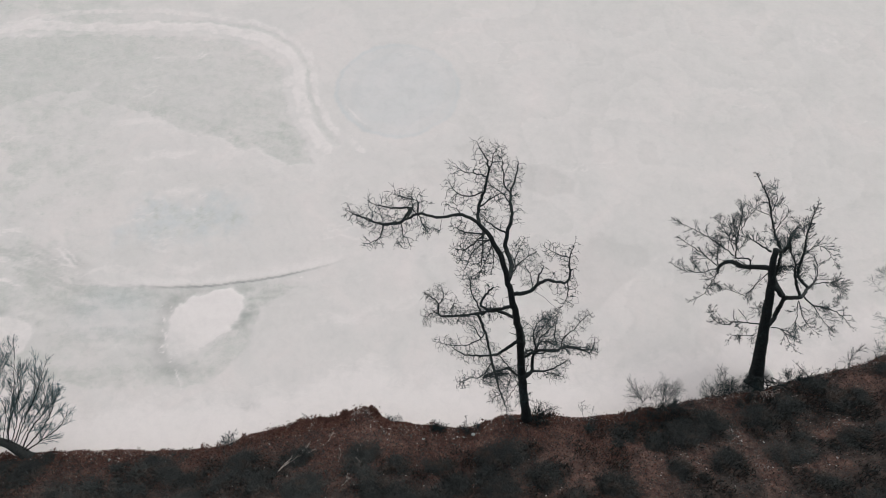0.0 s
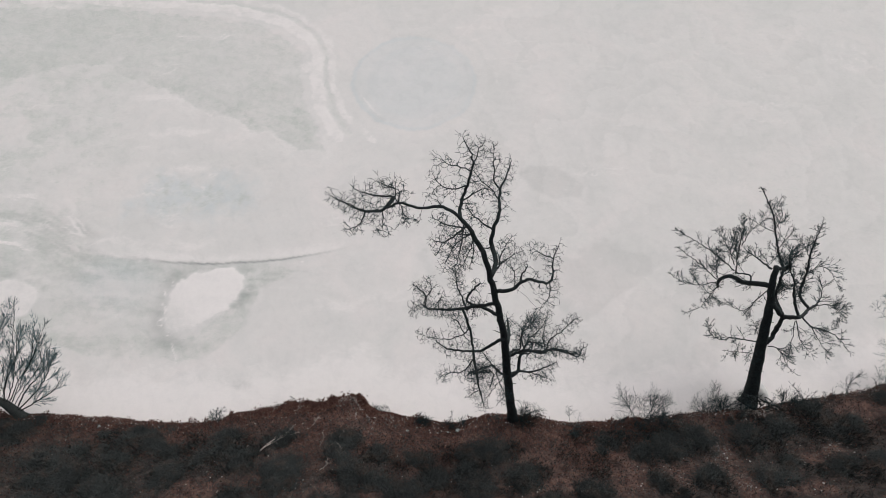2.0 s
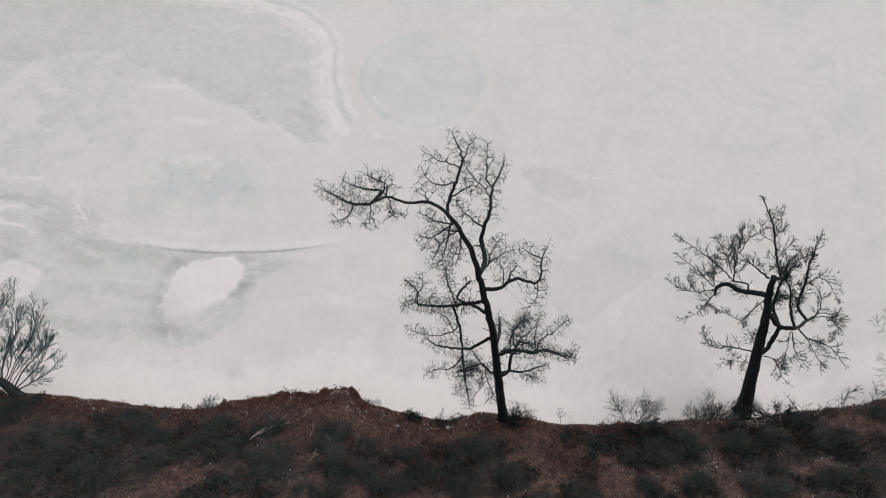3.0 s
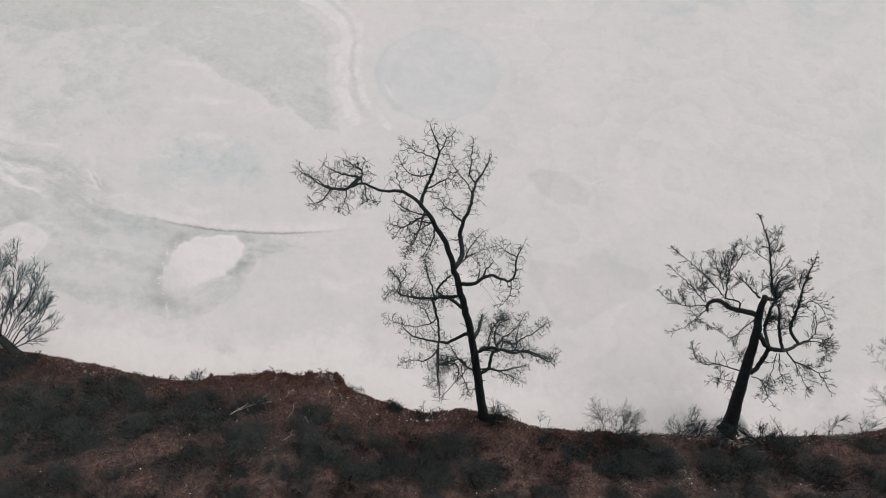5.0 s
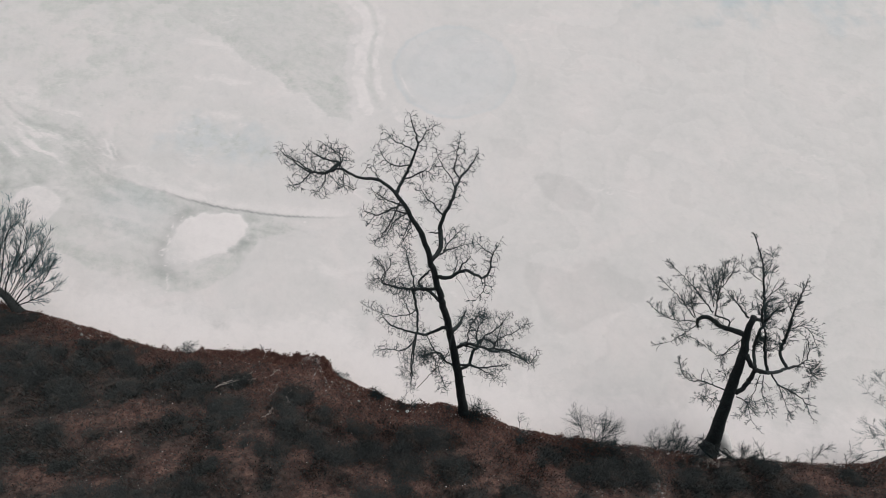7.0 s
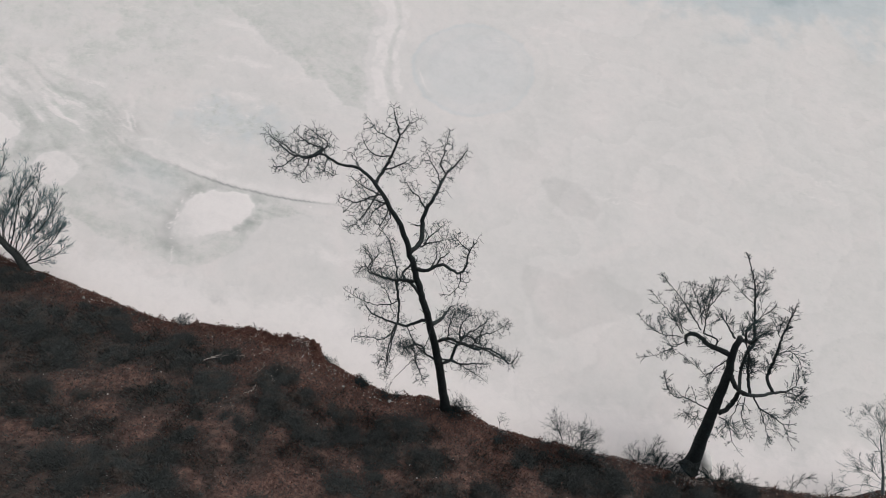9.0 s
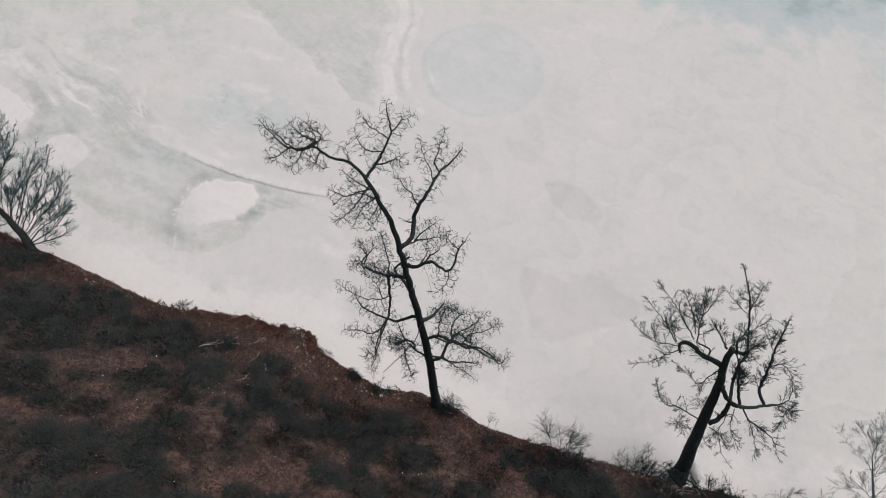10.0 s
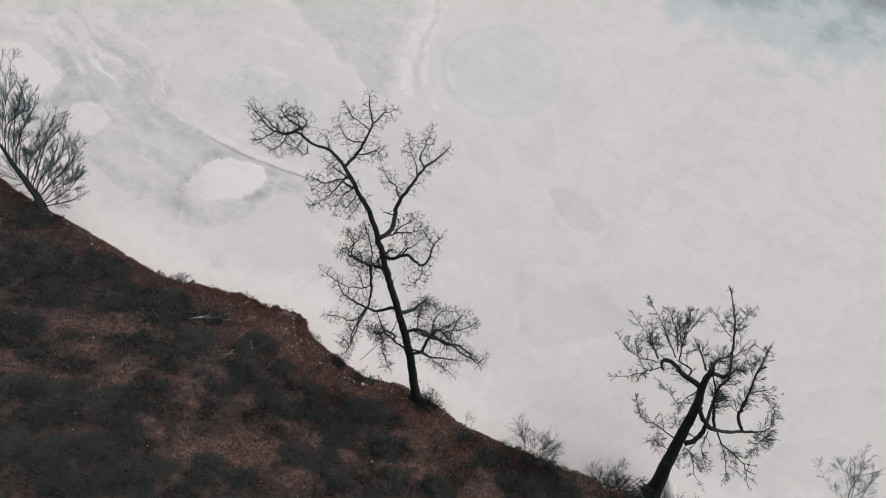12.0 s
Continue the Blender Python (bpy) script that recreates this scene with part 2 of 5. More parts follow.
def sheet(name, xs, ys, heights, mat, attribute, values):
    """A grid of ground with a colour attribute at its points."""
    nx, ny = len(xs), len(ys)
    gx, gy = np.meshgrid(xs, ys)
    co = np.stack([gx, gy, heights], -1).reshape(-1, 3)
    i = np.arange((nx - 1) * (ny - 1))
    a = i // (nx - 1) * nx + i % (nx - 1)
    faces = np.stack([a, a + 1, a + 1 + nx, a + nx], 1)
    me = bpy.data.meshes.new(name)
    me.from_pydata(co.tolist(), [], faces.tolist())
    me.materials.append(mat)
    me.shade_smooth()
    col = me.attributes.new(attribute, "FLOAT_COLOR", "POINT")
    col.data.foreach_set("color", np.stack(values, -1).reshape(-1).astype(np.float32))
    return new(name, me)


def spaced(low, high, step, far_low, far_high):
    """Even steps from low to high, then wider and wider ones out to the far ends."""
    out, d, p = list(np.arange(low, high + step / 2, step)), step, high
    while p < far_high:
        d *= 1.35
        p += d
        out.append(p)
    d, p = step, low
    while p > far_low:
        d *= 1.35
        p -= d
        out.insert(0, p)
    return np.array(out)


# ---- the lake ----
def build_lake():
    xs, ys = spaced(-36, 27, 0.09, -2500, 2500), spaced(2.5, 50, 0.09, -60, 3500)
    x, y = np.meshgrid(xs, ys)
    wx = x + 1.0 * cloud(x, y, 0.25, 11) + 0.30 * cloud(x, y, 1.3, 12)
    wy = y + 1.0 * cloud(x, y, 0.25, 21) + 0.30 * cloud(x, y, 1.3, 22)
    rag = cloud(x, y, 0.9, 31)
    fray, swirl = cloud(x, y, 2.2, 86, 4, 0.6), cloud(x, y, 2.0, 88, 4, 0.6)
    sx, sy = x + 0.25 * rag + 0.15 * fray, y + 0.25 * cloud(x, y, 0.9, 32) + 0.15 * swirl

    # the wide grey-green pool with a pale shore round it
    pool = [(-34, 27.6), (-29.4, 28.3), (-23.8, 29.0), (-18.7, 29.3), (-15.4, 29.1), (-13.2, 28.3), (-12.1, 27.2), (-11.6, 25.4), (-11.2, 23.6), (-9.7, 21.6), (-8.8, 20.2), (-10.3, 20.2), (-11.8, 20.6), (-12.1, 21.0), (-13.5, 20.95), (-14.6, 21.6), (-16.4, 21.8), (-18.0, 22.2), (-19.6, 23.0), (-21.7, 23.3), (-23.6, 24.2), (-25.9, 23.8), (-28.1, 22.5), (-34, 21.5)]
    d = region(x + 0.35 * fray + 0.2 * rag, y + 0.35 * swirl + 0.2 * rag, pool)
    green = soft(d, -0.14, 0.05) * (0.30 + 0.10 * cloud(x, y, 0.5, 51) + 0.10 * soft(x, -26, -16) + 0.16 * np.clip(cloud(x, y, 1.5, 52, 5, 0.7), 0, 1))
    green = green + 0.5 * soft(np.abs(d + 0.7), 0.2, 0.8) * (d < 0) * soft(y, 22.6, 24.5) * np.clip(cloud(x, y, 2.4, 53, 4, 0.7), 0, 1)
    pool_grey = 0.035 * soft(d, -0.14, 0.05)
    shore = [(-31, 28.8), (-28.7, 29.4), (-25.0, 29.5), (-21.5, 30.0), (-17.9, 30.1), (-15.6, 30.0), (-13.7, 29.5), (-12.1, 28.5), (-11.1, 27.3), (-10.9, 26.0), (-10.4, 24.1), (-9.4, 22.4), (-8.4, 21.3)]
    pale = 0.62 * soft(line_distance(sx, sy, shore), 0.28, 0.52) * np.clip(0.75 + 0.5 * fray, 0, 1)
    outer = [(-30.5, 29.3), (-26, 30.8), (-21, 31.4), (-17.4, 31.2), (-15.1, 30.9), (-12.7, 30.1), (-10.9, 28.8), (-10.2, 27.0), (-9.6, 24.8), (-8.3, 22.8), (-6.5, 21.5)]
    pale = np.maximum(pale, 0.5 * soft(line_distance(sx, sy, outer), 0.15, 0.36) * np.clip(0.7 + 0.6 * fray, 0, 1))
    pale = np.maximum(pale, 0.34 * soft(d, 0.05, 2.6) * (d > 0) * soft(y - 0.2 * x, 25.5, 27.5) * np.clip(0.8 + 0.7 * rag, 0, 1))
    green = np.maximum(green, 0.30 * soft(line_distance(sx, sy, [(px + 0.45, py + 0.45) for px, py in shore]), 0.1, 0.3))

    # the round blue-grey pool and its rim
    r = oval(x + 0.18 * fray, y + 0.18 * swirl, -4.9, 26.2, 3.85, 3.75)
    blue = 0.17 * soft(r, 0.96, 1.01) + 0.16 * soft(np.abs(r - 0.955), 0.012, 0.05) * np.clip(0.5 + 0.6 * soft(x + 0.4 * (y - 26.3), -6.0, -3.0) + 0.8 * rag, 0, 1) + 0.07 * soft(r, 0.7, 0.78)
    pale = np.maximum(pale, 0.20 * soft(np.abs(r + 0.05 * rag - 1.10), 0.05, 0.10)) * (1 - 0.6 * soft(r, 0.95, 1.0))
    pale = np.maximum(pale, 0.4 * soft(np.abs(r - 0.86), 0.012, 0.03) * soft(np.hypot(x + 7.0, y - 24.2), 0.5, 1.8))

    # long faint streaks over the whole flat, lying along the shore
    lay = cloud(x * 0.22 + 0.1 * wy, y - 0.22 * x + 0.5 * rag, 0.55, 61, 6, 0.62)
    near = soft(x + 0.2 * y, 0.0, 9.0)
    green = np.maximum(green, np.clip(0.55 * lay - 0.10, 0, 0.3) * (0.2 + 0.6 * near))
    # sheets of silt laid one over another, each with one crisp edge
    heap = cloud(x + 0.5 * rag + 0.25 * fray, y + 0.45 * rag + 0.25 * swirl, 0.085, 63, 4, 0.5) * 4.6 + 0.05 * y
    lap = (heap % 1.0) ** 1.7
    green = np.maximum(green, 0.15 * lap * (1 - 0.55 * near))
    smooth_grey = 0.055 * lap * (1 - 0.55 * near)
    # thin flakes between them, with torn edges
    flake = (cloud(x + 0.3 * fray, y + 0.3 * swirl, 0.32, 64, 4, 0.55) * 5.0 + 0.1 * y) % 1.0
    torn = np.clip(0.15 + 1.4 * cloud(x, y, 0.18, 65, 3), 0, 1)
    green = np.maximum(green, 0.13 * flake ** 2 * torn)
    pale = np.maximum(pale, 0.26 * soft(flake, 0.0, 0.14) * torn)
    pale = np.maximum(pale, np.clip(-1.1 * lay - 0.12, 0, 0.45) * (1 - green) * (0.4 + 0.6 * near))
    pale = np.maximum(pale, 0.16 * soft(lap, 0.0, 0.10) * (1 - 0.5 * near))
    # broad grey-green tints: faint towards the right, stronger at the left
    green = np.maximum(green, 0.20 * soft(-x + 1.5 * rag - 0.25 * (y - 20), -16, -2))

    green = np.maximum(green, 0.42 * soft(x + 1.5 * rag + 0.1 * y, -22, -13) * np.clip(0.7 + rag, 0, 1))
    thread = contour(lay, 0.12, 0.13, xs, ys) * np.clip(0.2 + 1.5 * cloud(x, y, 0.3, 62), 0, 1)
    pale = np.maximum(pale, 0.4 * thread)

    # the grey hollow on the near side, an islet of white silt in it, and the drift line above
    stain = region(x + 0.3 * rag + 0.25 * fray, y + 0.3 * rag + 0.25 * swirl, [(-26, 11.0), (-21.2, 11.9), (-18, 12.0), (-15.1, 12.1), (-13.1, 12.4), (-11.4, 12.8), (-9.4, 13.2), (-8.2, 12.8), (-9.1, 12.1), (-10.1, 11.4), (-10.1, 9.4), (-10.6, 8.7), (-11.2, 7.8), (-12.0, 7.0), (-13.5, 6.9), (-15.9, 6.5), (-17.2, 6.5), (-19.3, 6.8), (-22.9, 6.9), (-26, 8)])
    bend = 0.9 * cloud(x, y, 0.16, 85, 3)
    ripple = cloud(x * 0.14, y - 0.05 * x + bend + 0.12 * rag, 1.5, 81, 6, 0.6)
    hollow = soft(stain, -0.22, 0.04) * np.clip(0.50 + 0.35 * ripple + 0.35 * fray + 0.3 * soft(np.abs(stain + 0.7), 0.2, 1.0), 0.08, 1)
    islet = region(x + 0.2 * rag + 0.24 * fray, y + 0.2 * rag + 0.24 * swirl, [(-14.55, 9.0), (-14.75, 10.2), (-14.4, 11.1), (-13.5, 11.9), (-12.5, 12.2), (-11.8, 12.3), (-11.2, 12.0), (-11.0, 11.2), (-11.3, 10.4), (-11.9, 9.5), (-12.6, 8.8), (-13.3, 8.35), (-14.1, 8.3)])
    keep = soft(islet, -0.2, 0.08) * (0.4 + 0.6 * soft((y - 10.4) + 0.7 * (x + 13.0) + 0.5 * rag, 0.4, -2.4))
    left = np.exp(-((islet - 0.35) / 0.5) ** 2) * soft(x + 0.2 * y, -12.2, -10.6)
    right = np.exp(-((islet - 0.2) / 0.35) ** 2) * soft(-x, 10.6, 12.0)
    line = [(-21.2, 11.9), (-18, 12.0), (-15.3, 12.0), (-13.1, 12.32), (-11.6, 12.65), (-10, 13.0), (-8.6, 13.5), (-7.2, 14.0), (-6, 14.6)]
    rise = np.interp(x, [p[0] for p in line], [p[1] for p in line]) + 0.05 * cloud(x, 0 * x, 1.6, 71)
    dl = y - rise
    fade = soft(np.abs(x + 11.8), 2.0, 6.0)
    dark = smooth_grey + pool_grey + 0.88 * np.exp(-(dl / 0.065) ** 2) * fade * np.clip(0.75 + 0.6 * cloud(x, y, 3.0, 72), 0.25, 1)
    dark = dark + 0.22 * soft(-dl, 0.0, 0.9) * (dl < 0) * fade * np.clip(0.5 + ripple, 0, 1)
    dark = dark + 0.38 * left * np.clip(0.45 + rag, 0, 1) + 0.40 * right * np.clip(0.1 + 2.0 * ripple + 0.8 * fray, 0, 1)
    dark = dark + 0.30 * np.exp(-((dl + 0.8) / 0.5) ** 2) * soft(np.abs(x + 9.3), 0.5, 1.9) * np.clip(0.2 + 2 * ripple, 0, 1)
    dark = dark + 0.25 * hollow * np.clip(ripple - 0.1, 0, 1)
    green = np.maximum(green, 0.48 * hollow)
    dark = dark + 0.05 * hollow
    blue_hollow = 0.28 * hollow * soft(np.hypot(x + 17.5, (y - 10.4) * 1.4), 0.8, 3.2)
    pale = np.maximum(pale, 0.45 * soft(dl, 0.15, 1.2) * (dl > 0.04) * soft(np.abs(x + 12), 4, 8))
    rim = [(-15.4, 11.7), (-15.0, 10.8), (-14.7, 9.8), (-14.3, 8.9), (-13.6, 7.8), (-13.0, 6.9)]
    dots = np.exp(-(line_distance(x + 0.1 * fray, y, rim) / 0.085) ** 2) * np.clip(0.3 + 2.4 * cloud(x, y, 4.0, 87, 2), 0, 1)
    dark = dark + 0.28 * soft(line_distance(x + 0.32, y + 0.1, rim) + 0.3 * rag, 0.05, 0.55) * soft(islet, -2.0, 1.6) * (islet > 0)
    pale = np.maximum(pale, 0.9 * dots)
    flecks = np.clip(cloud(x, y, 5.0, 84, 3) - 0.28, 0, 1) * 4
    pale = np.maximum(pale, np.clip(flecks, 0, 0.8) * np.exp(-((islet - 0.12) / 0.18) ** 2) * soft(x, -13.6, -12.6))
    pale = np.maximum(pale, np.clip(flecks, 0, 0.9) * np.exp(-((dl + 0.35) / 0.3) ** 2) * soft(np.abs(x + 9.2), 0.6, 1.6))

    # a thin blue-grey bloom beyond, and more to the far side
    blue = np.maximum(blue, blue_hollow)
    mottle = cloud(x, y, 2.6, 92, 5, 0.7)
    bloom = soft(oval(wx, wy, -15.6, 15.9, 4.2, 2.0, 5) + 0.5 * cloud(x, y, 1.4, 91), 0.3, 1.15)
    blue = np.maximum(blue, 0.42 * bloom * np.clip(0.7 + 0.9 * mottle, 0, 1))
    green = np.maximum(green, 0.6 * bloom * np.clip(0.5 - 0.9 * mottle, 0, 1))
    for cx, cy, rx, ry, turn, much in ((-14.5, 18.6, 4.0, 0.8, 8, 0.35), (-21.5, 18.5, 3.4, 1.5, 0, 0.45), (-25.0, 21.0, 3.0, 0.9, 10, 0.4), (0.5, 16.0, 2.5, 0.6, -20, 0.3)):
        e = oval(wx, wy, cx, cy, rx, ry, turn) + 0.45 * rag
        green = np.maximum(green, 0.62 * much * soft(e, 0.4, 1.05))
    for sheet_line, much in (([(1.9, 20.6), (3.0, 19.6), (4.1, 19.1), (5.6, 19.6), (5.8, 20.6), (4.2, 21.4), (2.6, 21.3)], 0.55), ([(-3.6, 20.6), (-2.2, 20.9), (-0.9, 20.0), (-1.2, 19.2), (-2.9, 19.4)], 0.25), ([(-1.3, 22.2), (0.2, 22.7), (1.6, 21.9), (0.6, 21.2), (-0.7, 21.3)], 0.3),
                             ([(3.2, 15.5), (4.9, 15.7), (5.9, 15.9), (6.6, 16.8), (7.1, 17.0), (7.8, 16.7), (9.6, 16.5), (9.8, 15.7), (8.8, 14.6), (7.6, 13.7), (7.0, 12.6), (6.2, 12.2), (5.4, 12.1), (4.6, 13.2), (3.6, 14.2)], 0.45)):
        e = region(x + 0.15 * fray, y + 0.15 * swirl, sheet_line) + 0.12 * rag
        dark = dark + 0.21 * much * soft(e, -0.16, 0.05)
        pale = np.maximum(pale * (1 - 0.7 * soft(e, -0.2, 0.1)), 0.2 * np.exp(-((e - 0.25) / 0.2) ** 2) * np.clip(0.2 + 1.5 * rag, 0, 1))
    dark = dark + 0.25 * soft(np.hypot((x + 9.4) * 0.8, y - 6.3) + 0.5 * fray, 0.1, 0.6)
    wedge = [(5.0, 11.7), (6.4, 11.9), (7.4, 12.5), (8.1, 13.6), (9.2, 14.5), (10.2, 15.7)]
    pale = np.maximum(pale, 0.25 * np.exp(-((line_distance(wx, wy, wedge) - 0.25) / 0.3) ** 2))
    nick = np.exp(-(line_distance(x, y, [(5.9, 16.2), (6.6, 16.9), (7.1, 17.1), (7.8, 16.8)]) / 0.16) ** 2)
    dark = dark + 0.3 * nick * np.clip(0.4 + rag, 0, 1)

    # streaky silt in the side bay
    bay = soft(oval(wx, wy, -25.0, 12.2, 6.4, 3.2, -12), 0.5, 1.15)
    fold = 1.5 * cloud(x, y, 0.13, 102, 3)
    streak = cloud(x * 0.13 - y * 0.05, y + 0.20 * x + fold + 0.18 * rag, 2.3, 101, 6, 0.6)
    silk = cloud(x * 0.10, y + 0.20 * x + 1.2 * fold, 1.3, 103, 2, 0.4)
    green = np.maximum(green, 0.5 * bay * np.clip(0.55 + 0.8 * streak + 0.6 * rag, 0, 1))
    dark = dark + bay * np.clip(streak - 0.10, 0, 0.22) * 0.7
    pale = np.maximum(pale, bay * np.clip(-streak - 0.10, 0, 0.4) * 2.2)
    for level, width in ((0.02, 0.08), (-0.25, 0.10), (0.3, 0.08), (-0.5, 0.09), (0.55, 0.09)):
        worn = np.clip(0.15 + 1.6 * cloud(x, y, 0.35, 104), 0, 1)
        pale = np.maximum(pale, 0.8 * bay * worn * contour(silk + 0.25 * rag, level, width, xs, ys))
        dark = dark + 0.24 * bay * worn * contour(silk + 0.25 * rag, level + 0.06, 2.0 * width, xs, ys) * np.clip(0.6 + 2 * rag, 0, 1)
    for cx, cy, rx, ry in ((-22.6, 8.6, 1.35, 1.05), (-28.3, 9.0, 2.8, 1.6)):
        e = soft(oval(wx * 0.4 + x * 0.6, wy * 0.4 + y * 0.6, cx, cy, rx, ry) + 0.12 * rag + 0.10 * fray, 0.90, 1.03)
        shade = np.exp(-((oval(wx * 0.4 + x * 0.6, wy * 0.4 + y * 0.6, cx, cy, rx, ry) - 1.2) / 0.13) ** 2) * np.clip(0.1 + 1.5 * rag, 0, 1)
        pale, green, dark = np.maximum(pale, 0.62 * e), green * (1 - 0.9 * e), dark * (1 - e) + 0.32 * shade

    # blue-grey tint at the far side, broken by drifts, darker farther out
    drifts = cloud(x + 0.5 * y, y * 0.9 - 0.4 * x, 0.22, 111, 6, 0.6)
    past = y - (35.4 + np.where(x > 4, 0.30 * (x - 4.0), 0.45 * (4.0 - x))) + 6.5 * drifts + 0.6 * rag
    far = soft(-past, -3.0, 0.3)
    pale = pale * (1 - 0.6 * far)
    blue = np.maximum(blue, 0.62 * far)
    dark = dark + 0.06 * far + 0.5 * soft(np.hypot(x - 14.0, y - 48.5) + 1.2 * rag, 1.0, 5.0)
    farther = soft(-past, -8.0, -3.6)
    far_tint = 0.95 * farther
    dark = dark + 0.55 * farther
    # a passing glint, painted into the colour as a broken pale patch
    rough = soft(np.hypot((x - 21.0) * 0.8, (y - 32.6) * 0.8) + 0.8 * rag, 0.9, 1.5) * np.clip(0.5 + cloud(x, y, 3.1, 123, 5, 0.7) * 1.6, 0, 1)
    pale, dark = np.maximum(pale, 0.32 * rough), dark * (1 - rough)
    green = green * (1 - rough)
    specks = soft(np.hypot(x - 7, (y - 22) * 0.6) + 2 * rag, 4, 10) * np.clip(cloud(x, y, 2.2, 122, 4, 0.65) - 0.22, 0, 1) * 2.4
    pale = np.maximum(pale, np.clip(specks, 0, 0.2))

    # white crust along the bank
    bank = y - edge_line(x)
    crust = soft(bank + 1.6 * cloud(x, y, 0.35, 131) + 0.5 * rag, 0.6, 4.8)
    green = green * (1 - 0.7 * crust)
    pale = np.maximum(pale, 0.85 * crust)
    dark = dark + 0.25 * soft(np.abs(bank - 0.7 + 0.6 * rag), 0.05, 0.4) * np.clip(cloud(x, y, 2.0, 132) - 0.05, 0, 1)
    pale = np.maximum(pale * (1 - 0.6 * np.clip(hollow, 0, 1)), 0.8 * keep)
    green, blue, dark = green * (1 - keep), blue * (1 - keep), np.clip(dark, 0, 0.8) * (1 - 0.9 * keep)
    green = np.clip(green - 0.8 * far_tint, 0, 1)
    blue = np.clip(blue + far_tint, 0, 1)
    relief = 0.012 * cloud(x, y, 0.8, 141) + 0.006 * keep + 0.012 * pale - 0.02 * np.clip(green, 0, 1) - 0.02 * np.clip(dark, 0, 1)
    relief = relief * soft(np.abs(x), 40, 200)
    ob = sheet("water", xs, ys, relief, SILT, "stain", [np.clip(c, 0, 1) for c in (green, blue, dark, pale)])
    tagged(ob, "pale grey-white silted lake surface with faint drift lines and stains", "lake", kind="structure")


# ---- the hillside ----
EDGE_X = (-60, -22, -19, -17.5, -15, -13.5, -10.9, -10, -9, -8, -7, -6, -5, -4.3, -3.8, -3.4, -2.9, -1, 0.6, 1.5, 2.3, 3.2, 5, 6, 7.5, 10, 12.3, 13.0, 13.5, 14.5, 15.2, 16.4, 18, 20, 22.2, 60)
EDGE_Y = (0.5, 2.9, 3.0, 3.25, 3.6, 3.7, 3.95, 4.25, 4.7, 5.1, 5.5, 5.75, 5.98, 6.3, 6.4, 6.1, 5.82, 5.82, 5.9, 6.25, 6.55, 6.68, 6.7, 6.8, 7.1, 7.8, 8.4, 8.52, 8.56, 8.82, 9.16, 9.55, 10.1, 10.75, 12.2, 26)
# bare earth: place, half-lengths and turn
BARE_WEST = ((-9.6, -2.3, 1.1, 0.5, 12), (-7.9, -2.0, 0.9, 0.4, 13), (-10.3, -0.3, 1.1, 0.7, 27), (-9.1, 1.0, 1.1, 0.5, 35), (-8.5, -0.4, 1.1, 0.4, 7), (-6.6, -0.1, 0.9, 0.5, 43), (-6.3, -0.8, 0.9, 0.5, 58), (-4.4, -2.3, 0.5, 0.4, 132), (-3.1, 0.3, 0.3, 0.9, 47), (-1.6, -0.6, 1.0, 0.6, 54), (-0.3, 0.1, 1.1, 0.7, 40), (-4.8, 0.5, 1.0, 0.4, 11), (-3.9, 1.4, 0.7, 0.4, 17), (-2.2, 1.9, 0.9, 0.4, 19), (-3.6, -1.1, 0.6, 0.2, 3), (0.3, 0.7, 0.9, 0.7, 40), (-0.8, 0.7, 0.8, 0.4, 40), (-3.8, -3.2, 0.6, 0.2, 6), (-3.1, -1.3, 0.5, 0.2, 18))
BARE_MIDDLE = ((7.7, 4.5, 1.1, 0.3, 58), (1.5, 2.3, 0.9, 0.4, 15), (0.2, 2.3, 0.7, 0.4, 29), (2.8, 2.7, 0.9, 0.3, 25), (2.0, 0.9, 0.9, 0.4, 26), (4.5, 3.5, 0.8, 0.3, 18), (4.4, 5.1, 0.7, 0.3, 15), (-3.0, 4.9, 1.0, 0.6, 3), (-3.7, 5.1, 0.7, 0.6, 30), (1.2, 5.5, 1.0, 0.3, 30), (-2.9, 6.3, 0.4, 1.1, 77))
BARE_EAST = ((8.0, 4.4, 0.7, 1.3, 2), (9.8, 4.8, 0.7, 0.7, -45), (11.75, 6.2, 0.5, 1.1, 12), (11.4, 7.4, 0.2, 0.5, 5), (13.4, 8.1, 0.2, 0.35, 0), (16.5, 7.2, 0.5, 0.5, 0), (12.4, 4.6, 0.5, 1.0, 2), (13.9, 4.9, 1.0, 0.5, -8), (15.0, 5.0, 0.6, 0.4, -15), (18.2, 9.2, 1.2, 0.6, 14), (15.4, 6.6, 1.2, 0.3, 23), (11.1, 7.5, 0.3, 0.6, -47), (9.3, 5.3, 0.4, 0.6, 6), (5.2, 5.3, 0.7, 0.9, 5), (5.7, 4.0, 1.0, 0.4, 3))
BARE = BARE_WEST + BARE_MIDDLE + BARE_EAST

